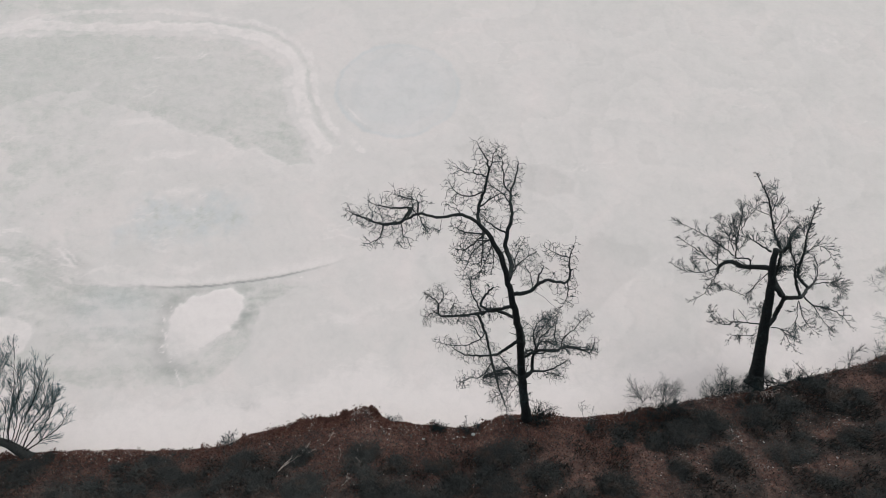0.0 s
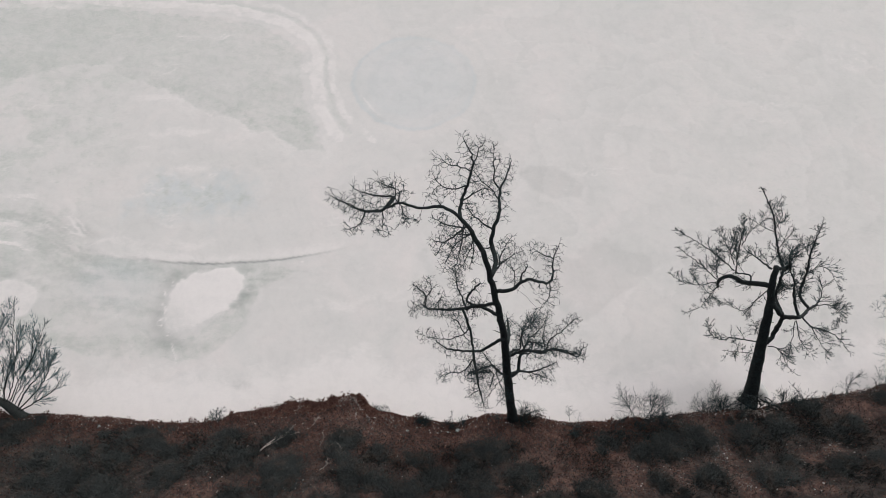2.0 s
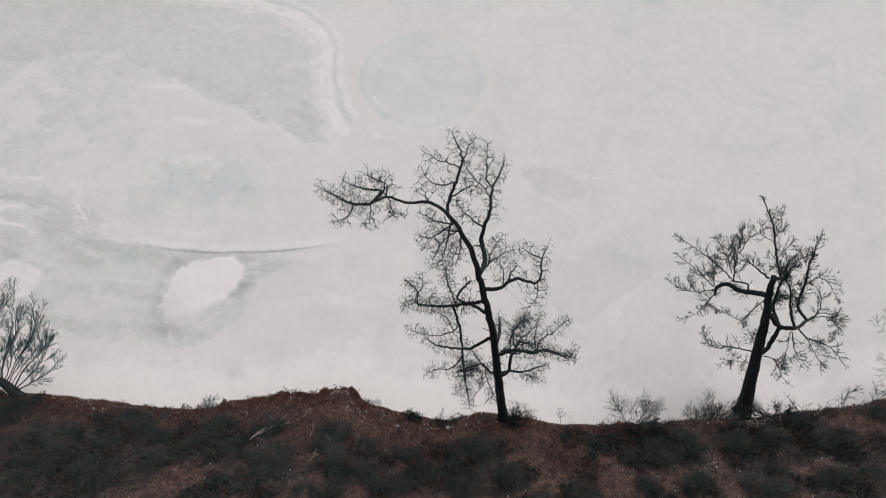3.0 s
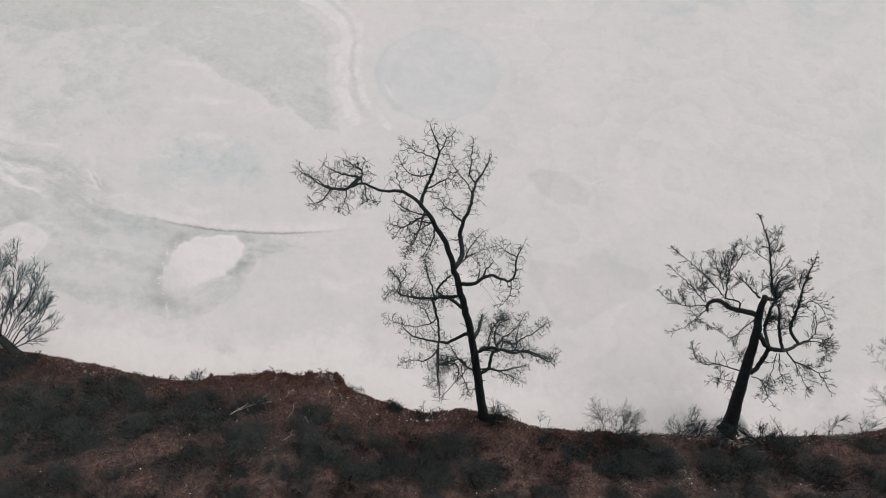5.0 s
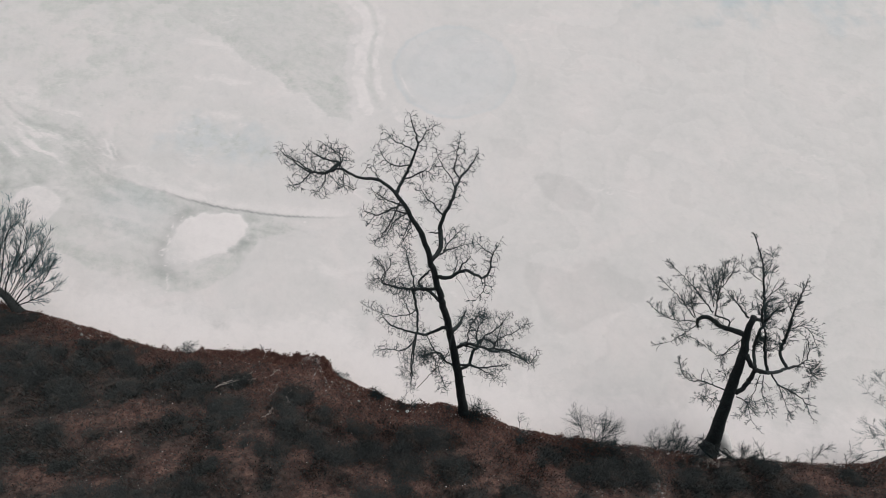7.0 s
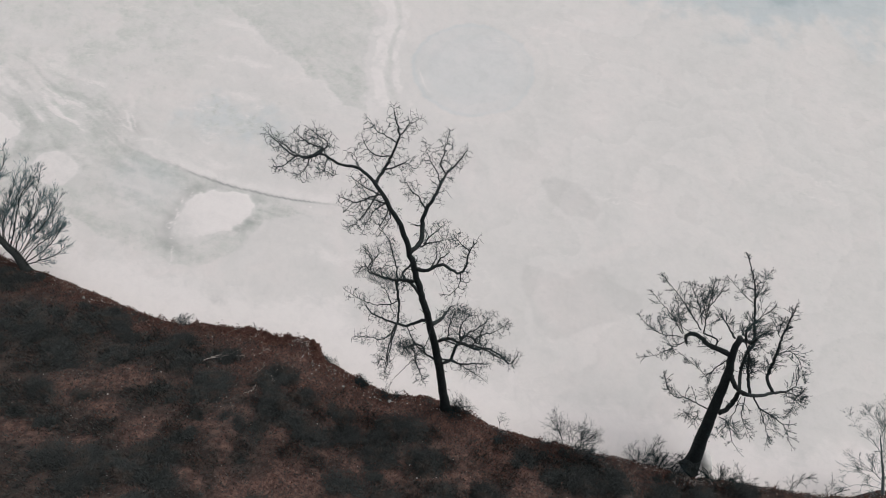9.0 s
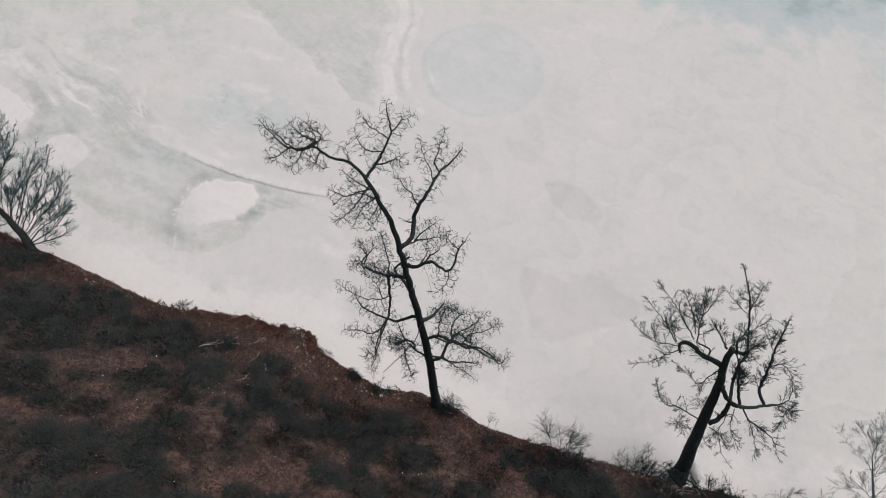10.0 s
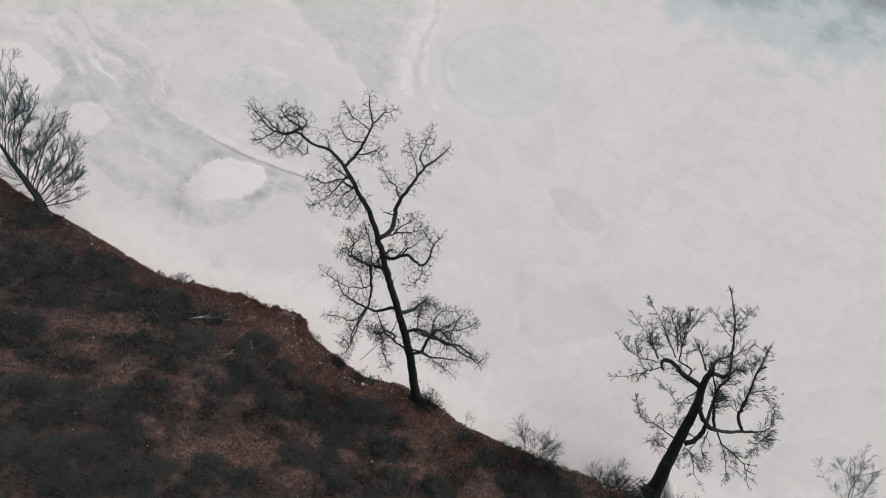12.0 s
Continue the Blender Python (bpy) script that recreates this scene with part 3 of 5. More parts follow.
# heather clumps: place and radius
CLUMPS_WEST = ((-12.9, 0.6, 1.9), (-10.2, 2.0, 1.5), (-13.1, 2.5, 1.4), (-15.2, 1.1, 1.4), (-9.9, 2.9, 1.0), (-8.3, 2.7, 1.5), (-11.3, -1.5, 1.3), (-9.3, 0.0, 0.8), (-9.6, -1.7, 1.2), (-7.5, -1.1, 1.2), (-7.3, 0.7, 1.2), (-5.5, 1.0, 1.0), (-7.6, -2.7, 1.1), (-6.1, -2.4, 1.2), (-6.4, -3.3, 1.2), (-5.0, -1.5, 1.1), (-4.8, -0.3, 1.3), (-3.6, -0.3, 0.8), (-3.7, -1.7, 0.9), (-4.0, -2.8, 0.9), (-4.2, -4.0, 1.1), (-2.9, -3.5, 0.8), (-2.9, -1.7, 0.9), (-2.0, -2.3, 1.2), (-2.7, 0.7, 1.1), (-3.3, 1.5, 0.9), (-5.7, 2.1, 0.9))
CLUMPS_MIDDLE = ((-3.1, 2.7, 1.3), (-1.8, 2.7, 0.9), (-1.3, 1.4, 0.8), (-0.5, -0.7, 0.5), (-1.1, -1.3, 0.7), (-3.2, -4.1, 1.0), (-5.4, -4.1, 0.9), (-0.8, -2.2, 0.8), (-4.0, 3.6, 1.2), (-2.5, 3.6, 1.2), (-1.2, 3.6, 1.0), (-1.2, 4.9, 0.8), (-1.9, 6.1, 1.0), (-0.5, 6.8, 1.0), (0.6, 4.4, 1.2), (-0.1, 3.1, 1.2), (1.7, 4.6, 1.3), (3.2, 5.1, 0.7), (1.8, 3.2, 0.7), (4.4, 4.3, 1.1), (5.6, 5.1, 1.3), (6.1, 6.2, 1.0), (3.5, 3.3, 1.0), (1.1, 1.4, 0.8), (3.3, 1.6, 1.3), (4.7, 2.5, 1.2), (6.0, 3.8, 0.8), (1.7, -0.2, 1.0), (-0.4, 1.4, 0.8))
CLUMPS_EAST = ((7.1, 5.0, 1.1), (6.8, 6.4, 0.9), (8.3, 6.3, 1.2), (9.7, 6.9, 1.0), (9.2, 5.7, 1.2), (10.8, 6.8, 0.9), (6.4, 6.5, 0.9), (7.5, 6.0, 1.2), (6.9, 4.6, 0.9), (8.8, 5.8, 1.2), (8.9, 7.0, 0.9), (9.0, 4.5, 0.7), (10.9, 6.2, 0.9), (10.7, 7.3, 0.6), (9.7, 3.8, 1.3), (11.2, 4.7, 1.0), (13.0, 6.5, 0.8), (14.2, 7.8, 1.3), (15.7, 8.2, 1.3), (14.3, 6.1, 0.8), (13.2, 5.0, 0.8), (14.0, 4.0, 1.5), (16.9, 6.2, 1.0), (17.2, 7.9, 1.0), (15.3, 5.9, 0.8), (16.0, 4.4, 0.9), (13.3, 7.2, 1.1), (13.0, 8.3, 1.0))
CLUMPS = CLUMPS_WEST + CLUMPS_MIDDLE + CLUMPS_EAST


def clump_share(x, y):
    """1 in the thick of the heather clumps, 0 between them."""
    wx, wy = x + 0.5 * cloud(x, y, 0.9, 311), y + 0.5 * cloud(x, y, 0.9, 312)
    best, fringe = np.zeros(np.shape(x)), 0.75 * cloud(x, y, 1.5, 313, 5, 0.65)
    for cx, cy, r in CLUMPS:
        best = np.maximum(best, soft(np.hypot((wx - cx) / r, (wy - cy) / (0.8 * r)) + fringe, 0.15, 1.1))
    return best


def edge_line(x):
    return np.interp(x, EDGE_X, EDGE_Y) + 0.12 * cloud(x, 0 * np.asarray(x, float) + 3.3, 0.9, 201, 4)


def slope(x, y):
    """Height of the hillside. It ends in a low broken bank above the lake."""
    x, y = np.asarray(x, float), np.asarray(y, float)
    d = edge_line(x) + 0.10 * cloud(x, y, 2.2, 211, 4) - y
    up = np.where(d < 26, 0.73 * d, 18.98 + 26 * 0.73 * (1 - np.exp(-(d - 26) / 26)) * 0.35)
    z = 1.25 + up + 0.22 * cloud(x, y, 0.45, 221) * np.clip(d, 0, 2) / 2 + 0.10 * cloud(x, y, 2.0, 231, 6, 0.62)
    z = z + 0.3 * np.exp(-((x + 4.05) ** 2 / 0.12 + (y - 6.1) ** 2 / 0.2))
    lip = 1.25 + 0.07 * cloud(x, y, 2.5, 231)
    return np.where(d > 0, z, np.maximum(lip + 4.5 * d, -1.2))


def bare_ground(x, y):
    wx, wy = x + 0.7 * cloud(x, y, 0.6, 241), y + 0.7 * cloud(x, y, 0.6, 251)
    b, fringe = np.zeros(np.shape(x)), 0.6 * cloud(x, y, 1.9, 261, 6, 0.65)
    for cx, cy, rx, ry, turn in BARE:
        b = np.maximum(b, soft(oval(wx, wy, cx, cy, 1.15 * rx, 1.15 * ry, turn) + fringe, 0.35, 1.35))
    return 0.85 * b * (1 - 0.75 * clump_share(x, y))


def litter_ground(x, y):
    d = edge_line(x) - y
    near = soft(np.abs(d - 0.8) + 0.8 * cloud(x, y, 0.6, 271), 0.5, 1.9)
    mound = soft(oval(x, y, -3.8, 4.9, 3.4, 1.7, 15) + 0.3 * cloud(x, y, 0.8, 281), 0.5, 1.2)
    return np.clip(0.85 * np.maximum(near, mound) + 0.7 * cloud(x, y, 0.7, 291) + 0.15 - 0.6 * soft(x, -12.0, -6.0) * soft(y, 2.0, 3.6) - 0.65 * soft(-x, -11.0, -6.0), 0, 1)


def build_hillside():
    xs, ys = spaced(-27, 25, 0.13, -2200, 2200), spaced(-7, 12.5, 0.13, -2200, 40)
    x, y = np.meshgrid(xs, ys)
    z = slope(x, y)
    ob = sheet("ground", xs, ys, z, SOIL, "cover", [litter_ground(x, y), bare_ground(x, y), np.zeros_like(x), np.ones_like(x)])
    tagged(ob, "dark steep hillside of red-brown litter and bare earth above the lake", "hillside", kind="structure")


build_lake()
build_hillside()


# ---- trees ----
def wander(p, way, length, r0, r1, steps, bend, lift, rng):
    """A crooked twig: points and radii."""
    points, radii, way = [Vector(p)], [r0], Vector(way).normalized()
    for k in range(1, steps + 1):
        way = (way + Vector((rng.gauss(0, bend), rng.gauss(0, bend), rng.gauss(0, bend) + lift))).normalized()
        points.append(points[-1] + way * (length / steps))
        radii.append(r0 + (r1 - r0) * k / steps)
    return points, radii


def sideways(along, rng, spread, lift):
    """A way that leaves the line at an angle."""
    out = Vector((rng.gauss(0, 1), rng.gauss(0, 1), rng.gauss(0, 1) + lift))
    out = (out - along * out.dot(along) * 0.8).normalized()
    return (along * (1 - spread) + out * spread).normalized()


def spray(shape, p, way, length, radius, depth, rng, bend, lift, thin, spread=1.0):
    """A twig with twigs of its own."""
    steps = 7 if depth > 2 else 5
    points, radii = wander(p, way, length, radius, max(radius * 0.4, thin), steps, bend, lift, rng)
    shape.tube(points, radii, 4 if depth > 2 else 3)
    if depth <= 1:
        return
    for _ in range(max(2, round(length / (0.10 if depth > 2 else 0.13)))):
        s = rng.uniform(0.12, 0.9)
        k = 1 + int(s * steps)
        along = (points[k] - points[k - 1]).normalized()
        size = length * (0.22 + 0.6 * (1 - s)) * rng.uniform(0.55, 1.1)
        spray(shape, points[k - 1].lerp(points[k], s * steps + 1 - k), sideways(along, rng, spread * rng.uniform(0.3, 0.58), lift * 2), size, max(radius * 0.62, thin), depth - 1, rng, bend, lift, thin, spread)


def colonised(nodes, owners, ways, targets, step, kill, reach, crook, lift, rng):
    """Twigs that grow from the nodes towards the targets until each target is taken: places, parents, owners."""
    place, parent, owner = [tuple(p) for p in nodes], [-1] * len(nodes), list(owners)
    way, sons = [tuple(w) for w in ways], [0] * len(nodes)
    near = np.full(len(targets), 1e9)
    who = np.zeros(len(targets), int)
    fresh = list(range(len(nodes)))
    for _ in range(46):
        for i in range(0, len(fresh), 400):
            part = fresh[i:i + 400]
            d = np.linalg.norm(targets[:, None, :] - np.array([place[k] for k in part])[None, :, :], axis=2)
            best = d.argmin(1)
            dist = d[np.arange(len(targets)), best]
            closer = dist < near
            who[closer], near[closer] = np.array(part)[best[closer]], dist[closer]
        live = (near > kill) & (near < reach)
        keep = near > kill
        targets, near, who, live = targets[keep], near[keep], who[keep], live[keep]
        if not live.any():
            break
        pull = collections.OrderedDict()
        for k, p in zip(who[live].tolist(), targets[live]):
            pull.setdefault(k, []).append(p)
        fresh = []
        for k, points in pull.items():
            if sons[k] > 2:
                who_stuck = who == k
                near[who_stuck] = 1e9
                continue
            at = np.array(place[k])
            go = sum((p - at) / np.linalg.norm(p - at) for p in points)
            go = go / (np.linalg.norm(go) + 1e-9) + 0.6 * np.array(way[k]) + np.array([rng.gauss(0, crook), rng.gauss(0, crook), rng.gauss(lift, crook)])
            go = go / np.linalg.norm(go)
            place.append(tuple(at + go * step * rng.uniform(0.75, 1.25)))
            parent.append(k)
            owner.append(owner[k])
            way.append(tuple(go))
            sons.append(0)
            sons[k] += 1
            fresh.append(len(place) - 1)
        if not fresh:
            break
    return place, parent, owner


class Tree:
    """A bare tree: an empty at its foot, a trunk, and limbs that carry their own twigs."""

    def __init__(self, name, foot, seed, label, bark, twig_bark, room=0.5, dense=70, thin=0.005, crook=0.3, lift=0.05, kill=0.10, step=0.085, spurs=2):
        self.root = tagged(new(name), label, "tree", "bare trees on the bank")
        self.root.location = foot
        self.foot, self.rng, self.bark, self.twig_bark = Vector(foot), random.Random(seed), bark, twig_bark
        self.room, self.dense, self.thin, self.crook, self.lift, self.kill, self.step, self.spurs = room, dense, thin, crook, lift, kill, step, spurs
        self.limbs = []

    def trunk(self, r0, r1, *points):
        line, share, long = smooth_line([Vector(p) - self.foot for p in points], 0.25)
        shape = Shape()
        radii = [(r1 + (r0 - r1) * (1 - s) ** 0.9) * (1 + 0.55 * math.exp(-s * long / 0.45)) for s in share]
        wavy = [p + Vector((self.rng.gauss(0, 0.012), self.rng.gauss(0, 0.012), 0)) for p in line]
        shape.tube(wavy, radii, 14, 0.06, self.rng)
        for _ in range(26):
            k = self.rng.randrange(3, len(line) - 3)
            out = sideways((line[k + 1] - line[k]).normalized(), self.rng, 0.95, 0.1)
            spray(shape, line[k] + out * radii[k] * 0.8, out, self.rng.uniform(0.1, 0.35), 0.018, 1, self.rng, 0.3, 0.0, 0.008)
        mesh_object("trunk", shape.v, shape.f, self.bark, self.root)

    def limb(self, r0, r1, much, *points, start=0.12, room=1.0):
        """A crooked limb; much and room say how many twigs it carries and how far they reach."""
        rng = self.rng
        line, share, long = smooth_line([Vector(p) - self.foot for p in points], 0.12)
        line = [p + Vector((rng.gauss(0, 1), rng.gauss(0, 1), rng.gauss(0, 1))) * 0.014 * (0 < s < 1) for p, s in zip(line, share)]
        radii = [r1 + (r0 - r1) * (1 - s) ** 0.8 for s in share]
        shape = Shape()
        shape.tube(line, radii, 8 if r0 > 0.03 else 6, 0.08, rng)
        self.limbs.append((mesh_object("limb", shape.v, shape.f, self.bark, self.root), line, share, radii, long, much, start, room))

    def surface_root(self, k):
        """A bared root that winds from the foot of the trunk over the lip of the bank."""
        rng, shape = random.Random(1500 + k), Shape()
        a = rng.gauss(-0.15, 0.75)
        p = Vector((rng.gauss(13.95, 0.28) + 0.3 * a, 9.25 + rng.gauss(0, 0.10) + 0.12 * a, rng.uniform(0.95, 1.45)))
        way = Vector((a, rng.uniform(-0.75, -0.1), rng.uniform(-0.1, 0.35)))
        line, radii = wander(p - self.foot, way, rng.uniform(0.35, 0.95), rng.uniform(0.014, 0.034), 0.008, 7, 0.42, -0.05, rng)
        shape.tube(line, radii, 6, 0.1, rng)
        mesh_object("root", shape.v, shape.f, self.bark, self.root)

    def brush(self, length, gap, bend, spread):
        """Straight twigs that stand off each limb like a brush."""
        rng = self.rng
        for part, line, share, radii, long, much, start, room in self.limbs:
            if much < 0.3:
                continue
            twigs = Shape()
            for _ in range(max(1, round(long * much / gap))):
                s = 1 - rng.random() ** 1.3 * (1 - start)
                k = min(range(1, len(line)), key=lambda j: abs(share[j] - s))
                along = (line[k] - line[k - 1]).normalized()
                size = length * room * rng.uniform(0.4, 1.0) * (1.0 - 0.65 * s * s)
                spray(twigs, line[k], sideways(along, rng, spread * rng.uniform(0.38, 0.78), self.lift * 4), size, min(0.012, radii[k] * 0.65), 3, rng, bend, self.lift, self.thin, spread)
            along = (line[-1] - line[-2]).normalized()
            for _ in range(2):
                spray(twigs, line[-2], sideways(along, rng, rng.uniform(0.15, 0.45), 0.1), length * 0.3, 0.007, 2, rng, bend, self.lift, self.thin, spread)
            tagged(mesh_object("twig_spray", twigs.v, twigs.f, self.twig_bark, part, "fine dark bare twigs"), kind="stuff")

    def grow(self):
        """The twigs of all limbs, which share the room round them."""
        rng, nodes, owners, ways, targets = self.rng, [], [], [], []
        for i, (part, line, share, radii, long, much, start, room) in enumerate(self.limbs):
            for k in range(1, len(line)):
                if share[k] >= start * 0.6 and much >= 0.3:
                    nodes.append(line[k])
                    owners.append(i)
                    ways.append((line[k] - line[k - 1]).normalized())
            for _ in range(round(self.dense * long * much)):
                s = start + (1 - start) * rng.random() ** 0.8
                k = min(range(1, len(line)), key=lambda j: abs(share[j] - s))
                out = Vector((rng.gauss(0, 1), rng.gauss(0, 1), rng.gauss(0, 1))).normalized()
                wide = self.room * room * (0.55 + 0.45 * math.sin(math.pi * min(1.0, 0.25 + 0.75 * s))) * rng.random() ** 0.5
                targets.append(line[k] + out * wide + (line[k] - line[k - 1]).normalized() * 0.3 * wide)
        place, parent, owner = colonised(nodes, owners, ways, np.array([tuple(p) for p in targets]), self.step, self.kill, 1.2, self.crook, self.lift, rng)
        sons = [[] for _ in place]
        load = [0.0] * len(place)
        for k in range(len(place) - 1, len(nodes) - 1, -1):
            load[k] = max(load[k], 1.0)
            sons[parent[k]].append(k)
            load[parent[k]] += load[k]
        thick = [min(self.thin * max(1.0, v) ** 0.5, 0.019) for v in load]
        shapes = collections.defaultdict(Shape)
        heads = [k for k in range(len(nodes), len(place)) if parent[k] < len(nodes)]
        while heads:
            k = heads.pop()
            shape = shapes[owner[k]]
            line, width = [Vector(place[parent[k]]), Vector(place[k])], [thick[k] * 1.1, thick[k]]
            while sons[k]:
                order = sorted(sons[k], key=lambda j: -load[j])
                heads += order[1:]
                k = order[0]
                line.append(Vector(place[k]))
                width.append(thick[k])
            width[-1] *= 0.7
            shape.tube(line, width, 3)
            end, along = line[-1], (line[-1] - line[-2]).normalized()
            for _ in range(self.spurs):
                q = end.lerp(line[-2], rng.random())
                points, radii = wander(q, sideways(along, rng, rng.uniform(0.3, 0.6), 0.1), rng.uniform(0.7, 2.0) * self.step, self.thin * 0.8, self.thin * 0.6, 2, self.crook, self.lift, rng)
                shape.tube(points, radii, 3)
        for i, shape in sorted(shapes.items()):
            tagged(mesh_object("twig_spray", shape.v, shape.f, self.twig_bark, self.limbs[i][0], "fine dark bare twigs"), kind="stuff")


tall = Tree("tree", (3.22, 6.51, 1.2), 5, "tall bare dark tree with crooked limbs on the bank edge", BARK, TWIG, room=0.38, dense=120, thin=0.005, crook=0.12, lift=0.03, kill=0.09, step=0.08, spurs=3)
tall.trunk(0.2, 0.05, (3.22, 6.51, 1.22), (2.69, 6.98, 4.23), (2.49, 7.11, 5.57), (2.24, 7.21, 7.46), (1.95, 7.25, 9.66), (1.64, 7.37, 11.23), (1.35, 7.53, 12.59), (1.16, 7.62, 13.34), (1.01, 7.68, 14.07), (0.71, 7.7, 15.02), (0.5, 7.67, 15.66), (0.08, 7.74, 16.32))
tall.limb(0.046, 0.0105, 1, (0.08, 7.74, 16.32), (-0.18, 7.74, 16.53), (-0.43, 7.76, 16.58), (-0.94, 7.67, 16.51), (-1.43, 7.69, 16.6), (-1.89, 7.56, 16.26), (-2.3, 7.47, 16.28), (-2.71, 7.57, 16.29), (-3.2, 7.7, 16.43), start=0.52)
tall.limb(0.019, 0.0057, 1, (-1.43, 7.69, 16.6), (-1.4, 7.81, 16.87), (-1.52, 7.78, 17.1), (-1.69, 7.71, 17.21))
tall.limb(0.0152, 0.0057, 0.6, (-0.31, 7.75, 16.56), (-0.46, 7.91, 16.78), (-0.6, 7.92, 16.91))
tall.limb(0.0209, 0.0057, 1, (0.49, 7.69, 15.5), (0.14, 7.67, 14.99), (-0.07, 7.43, 14.45), (-0.13, 7.28, 14.16))
tall.limb(0.0228, 0.0076, 0.6, (0.57, 7.69, 15.38), (0.51, 7.69, 14.6), (0.35, 7.4, 14.14))
tall.limb(0.0808, 0.0133, 0.8, (1.2, 7.61, 13.27), (1.3, 8.02, 13.18), (1.21, 8.36, 13.25), (1.09, 8.62, 13.33), (1.07, 8.9, 13.76), (1.17, 9.32, 14.06), (1.11, 9.76, 14.06), (1.11, 10.2, 14.05), (1.23, 10.69, 14.05), (1.32, 11.25, 14.09), start=0.45)
tall.limb(0.0285, 0.00665, 1.4, (1.11, 10.2, 14.05), (0.89, 10.28, 14.35), (0.82, 10.63, 14.53), (0.75, 11.09, 14.77))
tall.limb(0.0209, 0.0057, 1.3, (1.1, 9.79, 14.08), (0.82, 10.09, 14.16), (0.49, 10.31, 14.2), (0.14, 10.66, 14.32))
tall.limb(0.0285, 0.0076, 0.2, (1.12, 8.56, 13.36), (0.79, 8.37, 13.43))
tall.limb(0.0285, 0.00665, 2.2, (1.36, 7.98, 13.15), (1.53, 8.39, 12.87), (1.76, 8.66, 12.75), (1.99, 8.86, 12.69))
tall.limb(0.0247, 0.0057, 2.2, (1.39, 8.13, 13.1), (1.45, 8.59, 12.98), (1.61, 9.08, 12.97))
tall.limb(0.0665, 0.0114, 0.9, (1.46, 7.53, 12.46), (1.85, 7.42, 12.91), (2.07, 7.54, 13.16), (2.26, 7.63, 13.4), (2.6, 7.59, 13.44), (2.92, 7.58, 13.49), (2.97, 7.91, 13.65), (2.92, 8.16, 13.89), (3, 8.43, 14.12), start=0.4)
tall.limb(0.019, 0.0057, 1.2, (2.92, 7.58, 13.49), (3, 7.38, 13.16), (2.87, 7.06, 12.91))
tall.limb(0.019, 0.0057, 1.2, (2.92, 8.16, 13.89), (2.53, 8.33, 13.81), (2.23, 8.48, 13.82))
tall.limb(0.0333, 0.0142, 0.6, (2.07, 7.54, 13.16), (2.13, 7.89, 13.21), (2.25, 8.17, 13.22))
tall.limb(0.0209, 0.0057, 1.3, (1.95, 7.48, 13.03), (1.89, 8.06, 12.88), (1.63, 8.36, 12.84))
tall.limb(0.057, 0.0285, 0.6, (1.64, 7.33, 11.1), (1.15, 7.67, 10.66), (0.69, 7.94, 10.2), (0.53, 8.11, 10.19), (0.65, 8.36, 10.29), (0.9, 8.5, 10.77))
tall.limb(0.0475, 0.0142, 1.7, (1.38, 7.54, 11.46), (0.99, 7.57, 10.98), (0.62, 7.6, 10.6), (-0.11, 7.74, 9.88), (-0.88, 7.96, 9.21), (-0.96, 8.41, 9.22), (-1.27, 8.65, 9.28))
tall.limb(0.0617, 0.0114, 1.2, (1.98, 7.11, 9.58), (1.61, 7, 9.14), (1.29, 6.85, 8.78), (1.02, 6.65, 9.17), (0.52, 6.55, 9.31), (0.11, 6.54, 9.37), (-0.32, 6.74, 9.43), start=0.3)
tall.limb(0.038, 0.0076, 1.5, (1.02, 6.65, 9.17), (1.16, 6.06, 9.31), (1.37, 5.37, 9.39), (1.63, 4.75, 9.26))
tall.limb(0.0427, 0.0142, 0.6, (2.48, 7.09, 5.55), (2.13, 6.81, 6.82), (1.84, 6.6, 8.01), (1.55, 6.73, 8.45), (1.33, 6.86, 8.66))
tall.limb(0.0712, 0.0114, 1, (2.65, 7.16, 5.45), (2.9, 7.48, 5.46), (2.87, 7.8, 5.73), (2.97, 8.02, 6.05), (3.29, 8.06, 6.25), (3.71, 8, 6.37), (4.08, 8.26, 6.33), (4.62, 8.28, 6.14), (5.13, 8.18, 6.02), (5.23, 8.62, 6.33), start=0.4)
tall.limb(0.0522, 0.038, 0.4, (2.32, 7.24, 7.34), (2.45, 7.67, 6.86), (2.69, 7.95, 6.39), (2.97, 8.02, 6.05))
tall.limb(0.0475, 0.0095, 2.1, (2.97, 8.02, 6.05), (3.05, 8.26, 6.49), (3.36, 8.3, 6.47), (3.73, 8.21, 6.47), (3.62, 8.52, 6.65), (3.62, 9.02, 7))
tall.limb(0.038, 0.00665, 2.1, (2.99, 8.08, 6.19), (2.77, 8.43, 6.62), (2.88, 8.84, 6.92), (3.3, 9.16, 7.01))
tall.limb(0.0808, 0.019, 0.5, (2.15, 7.21, 9.04), (2.19, 7.93, 8.16), (2.12, 8.93, 7.08))
tall.limb(0.05, 0.010, 1.0, (0.15, 7.73, 16.21), (0.13, 8.31, 16.12), (0.23, 8.55, 16.5), (0.28, 8.79, 16.81), (0.3, 8.92, 17.07), (0.21, 9, 17.41), (-0.03, 9.26, 17.57))
tall.limb(0.02, 0.006, 0.9, (0.28, 8.8, 16.83), (0.01, 8.76, 16.98), (-0.29, 8.77, 17.02), (-0.55, 8.92, 17))
tall.limb(0.02, 0.006, 0.9, (0.29, 8.91, 17.05), (0.38, 9.21, 17.12), (0.49, 9.62, 17.03))
tall.limb(0.022, 0.006, 0.9, (0.23, 8.55, 16.5), (-0.14, 8.42, 16.45), (-0.47, 8.47, 16.45), (-0.69, 8.6, 16.73))
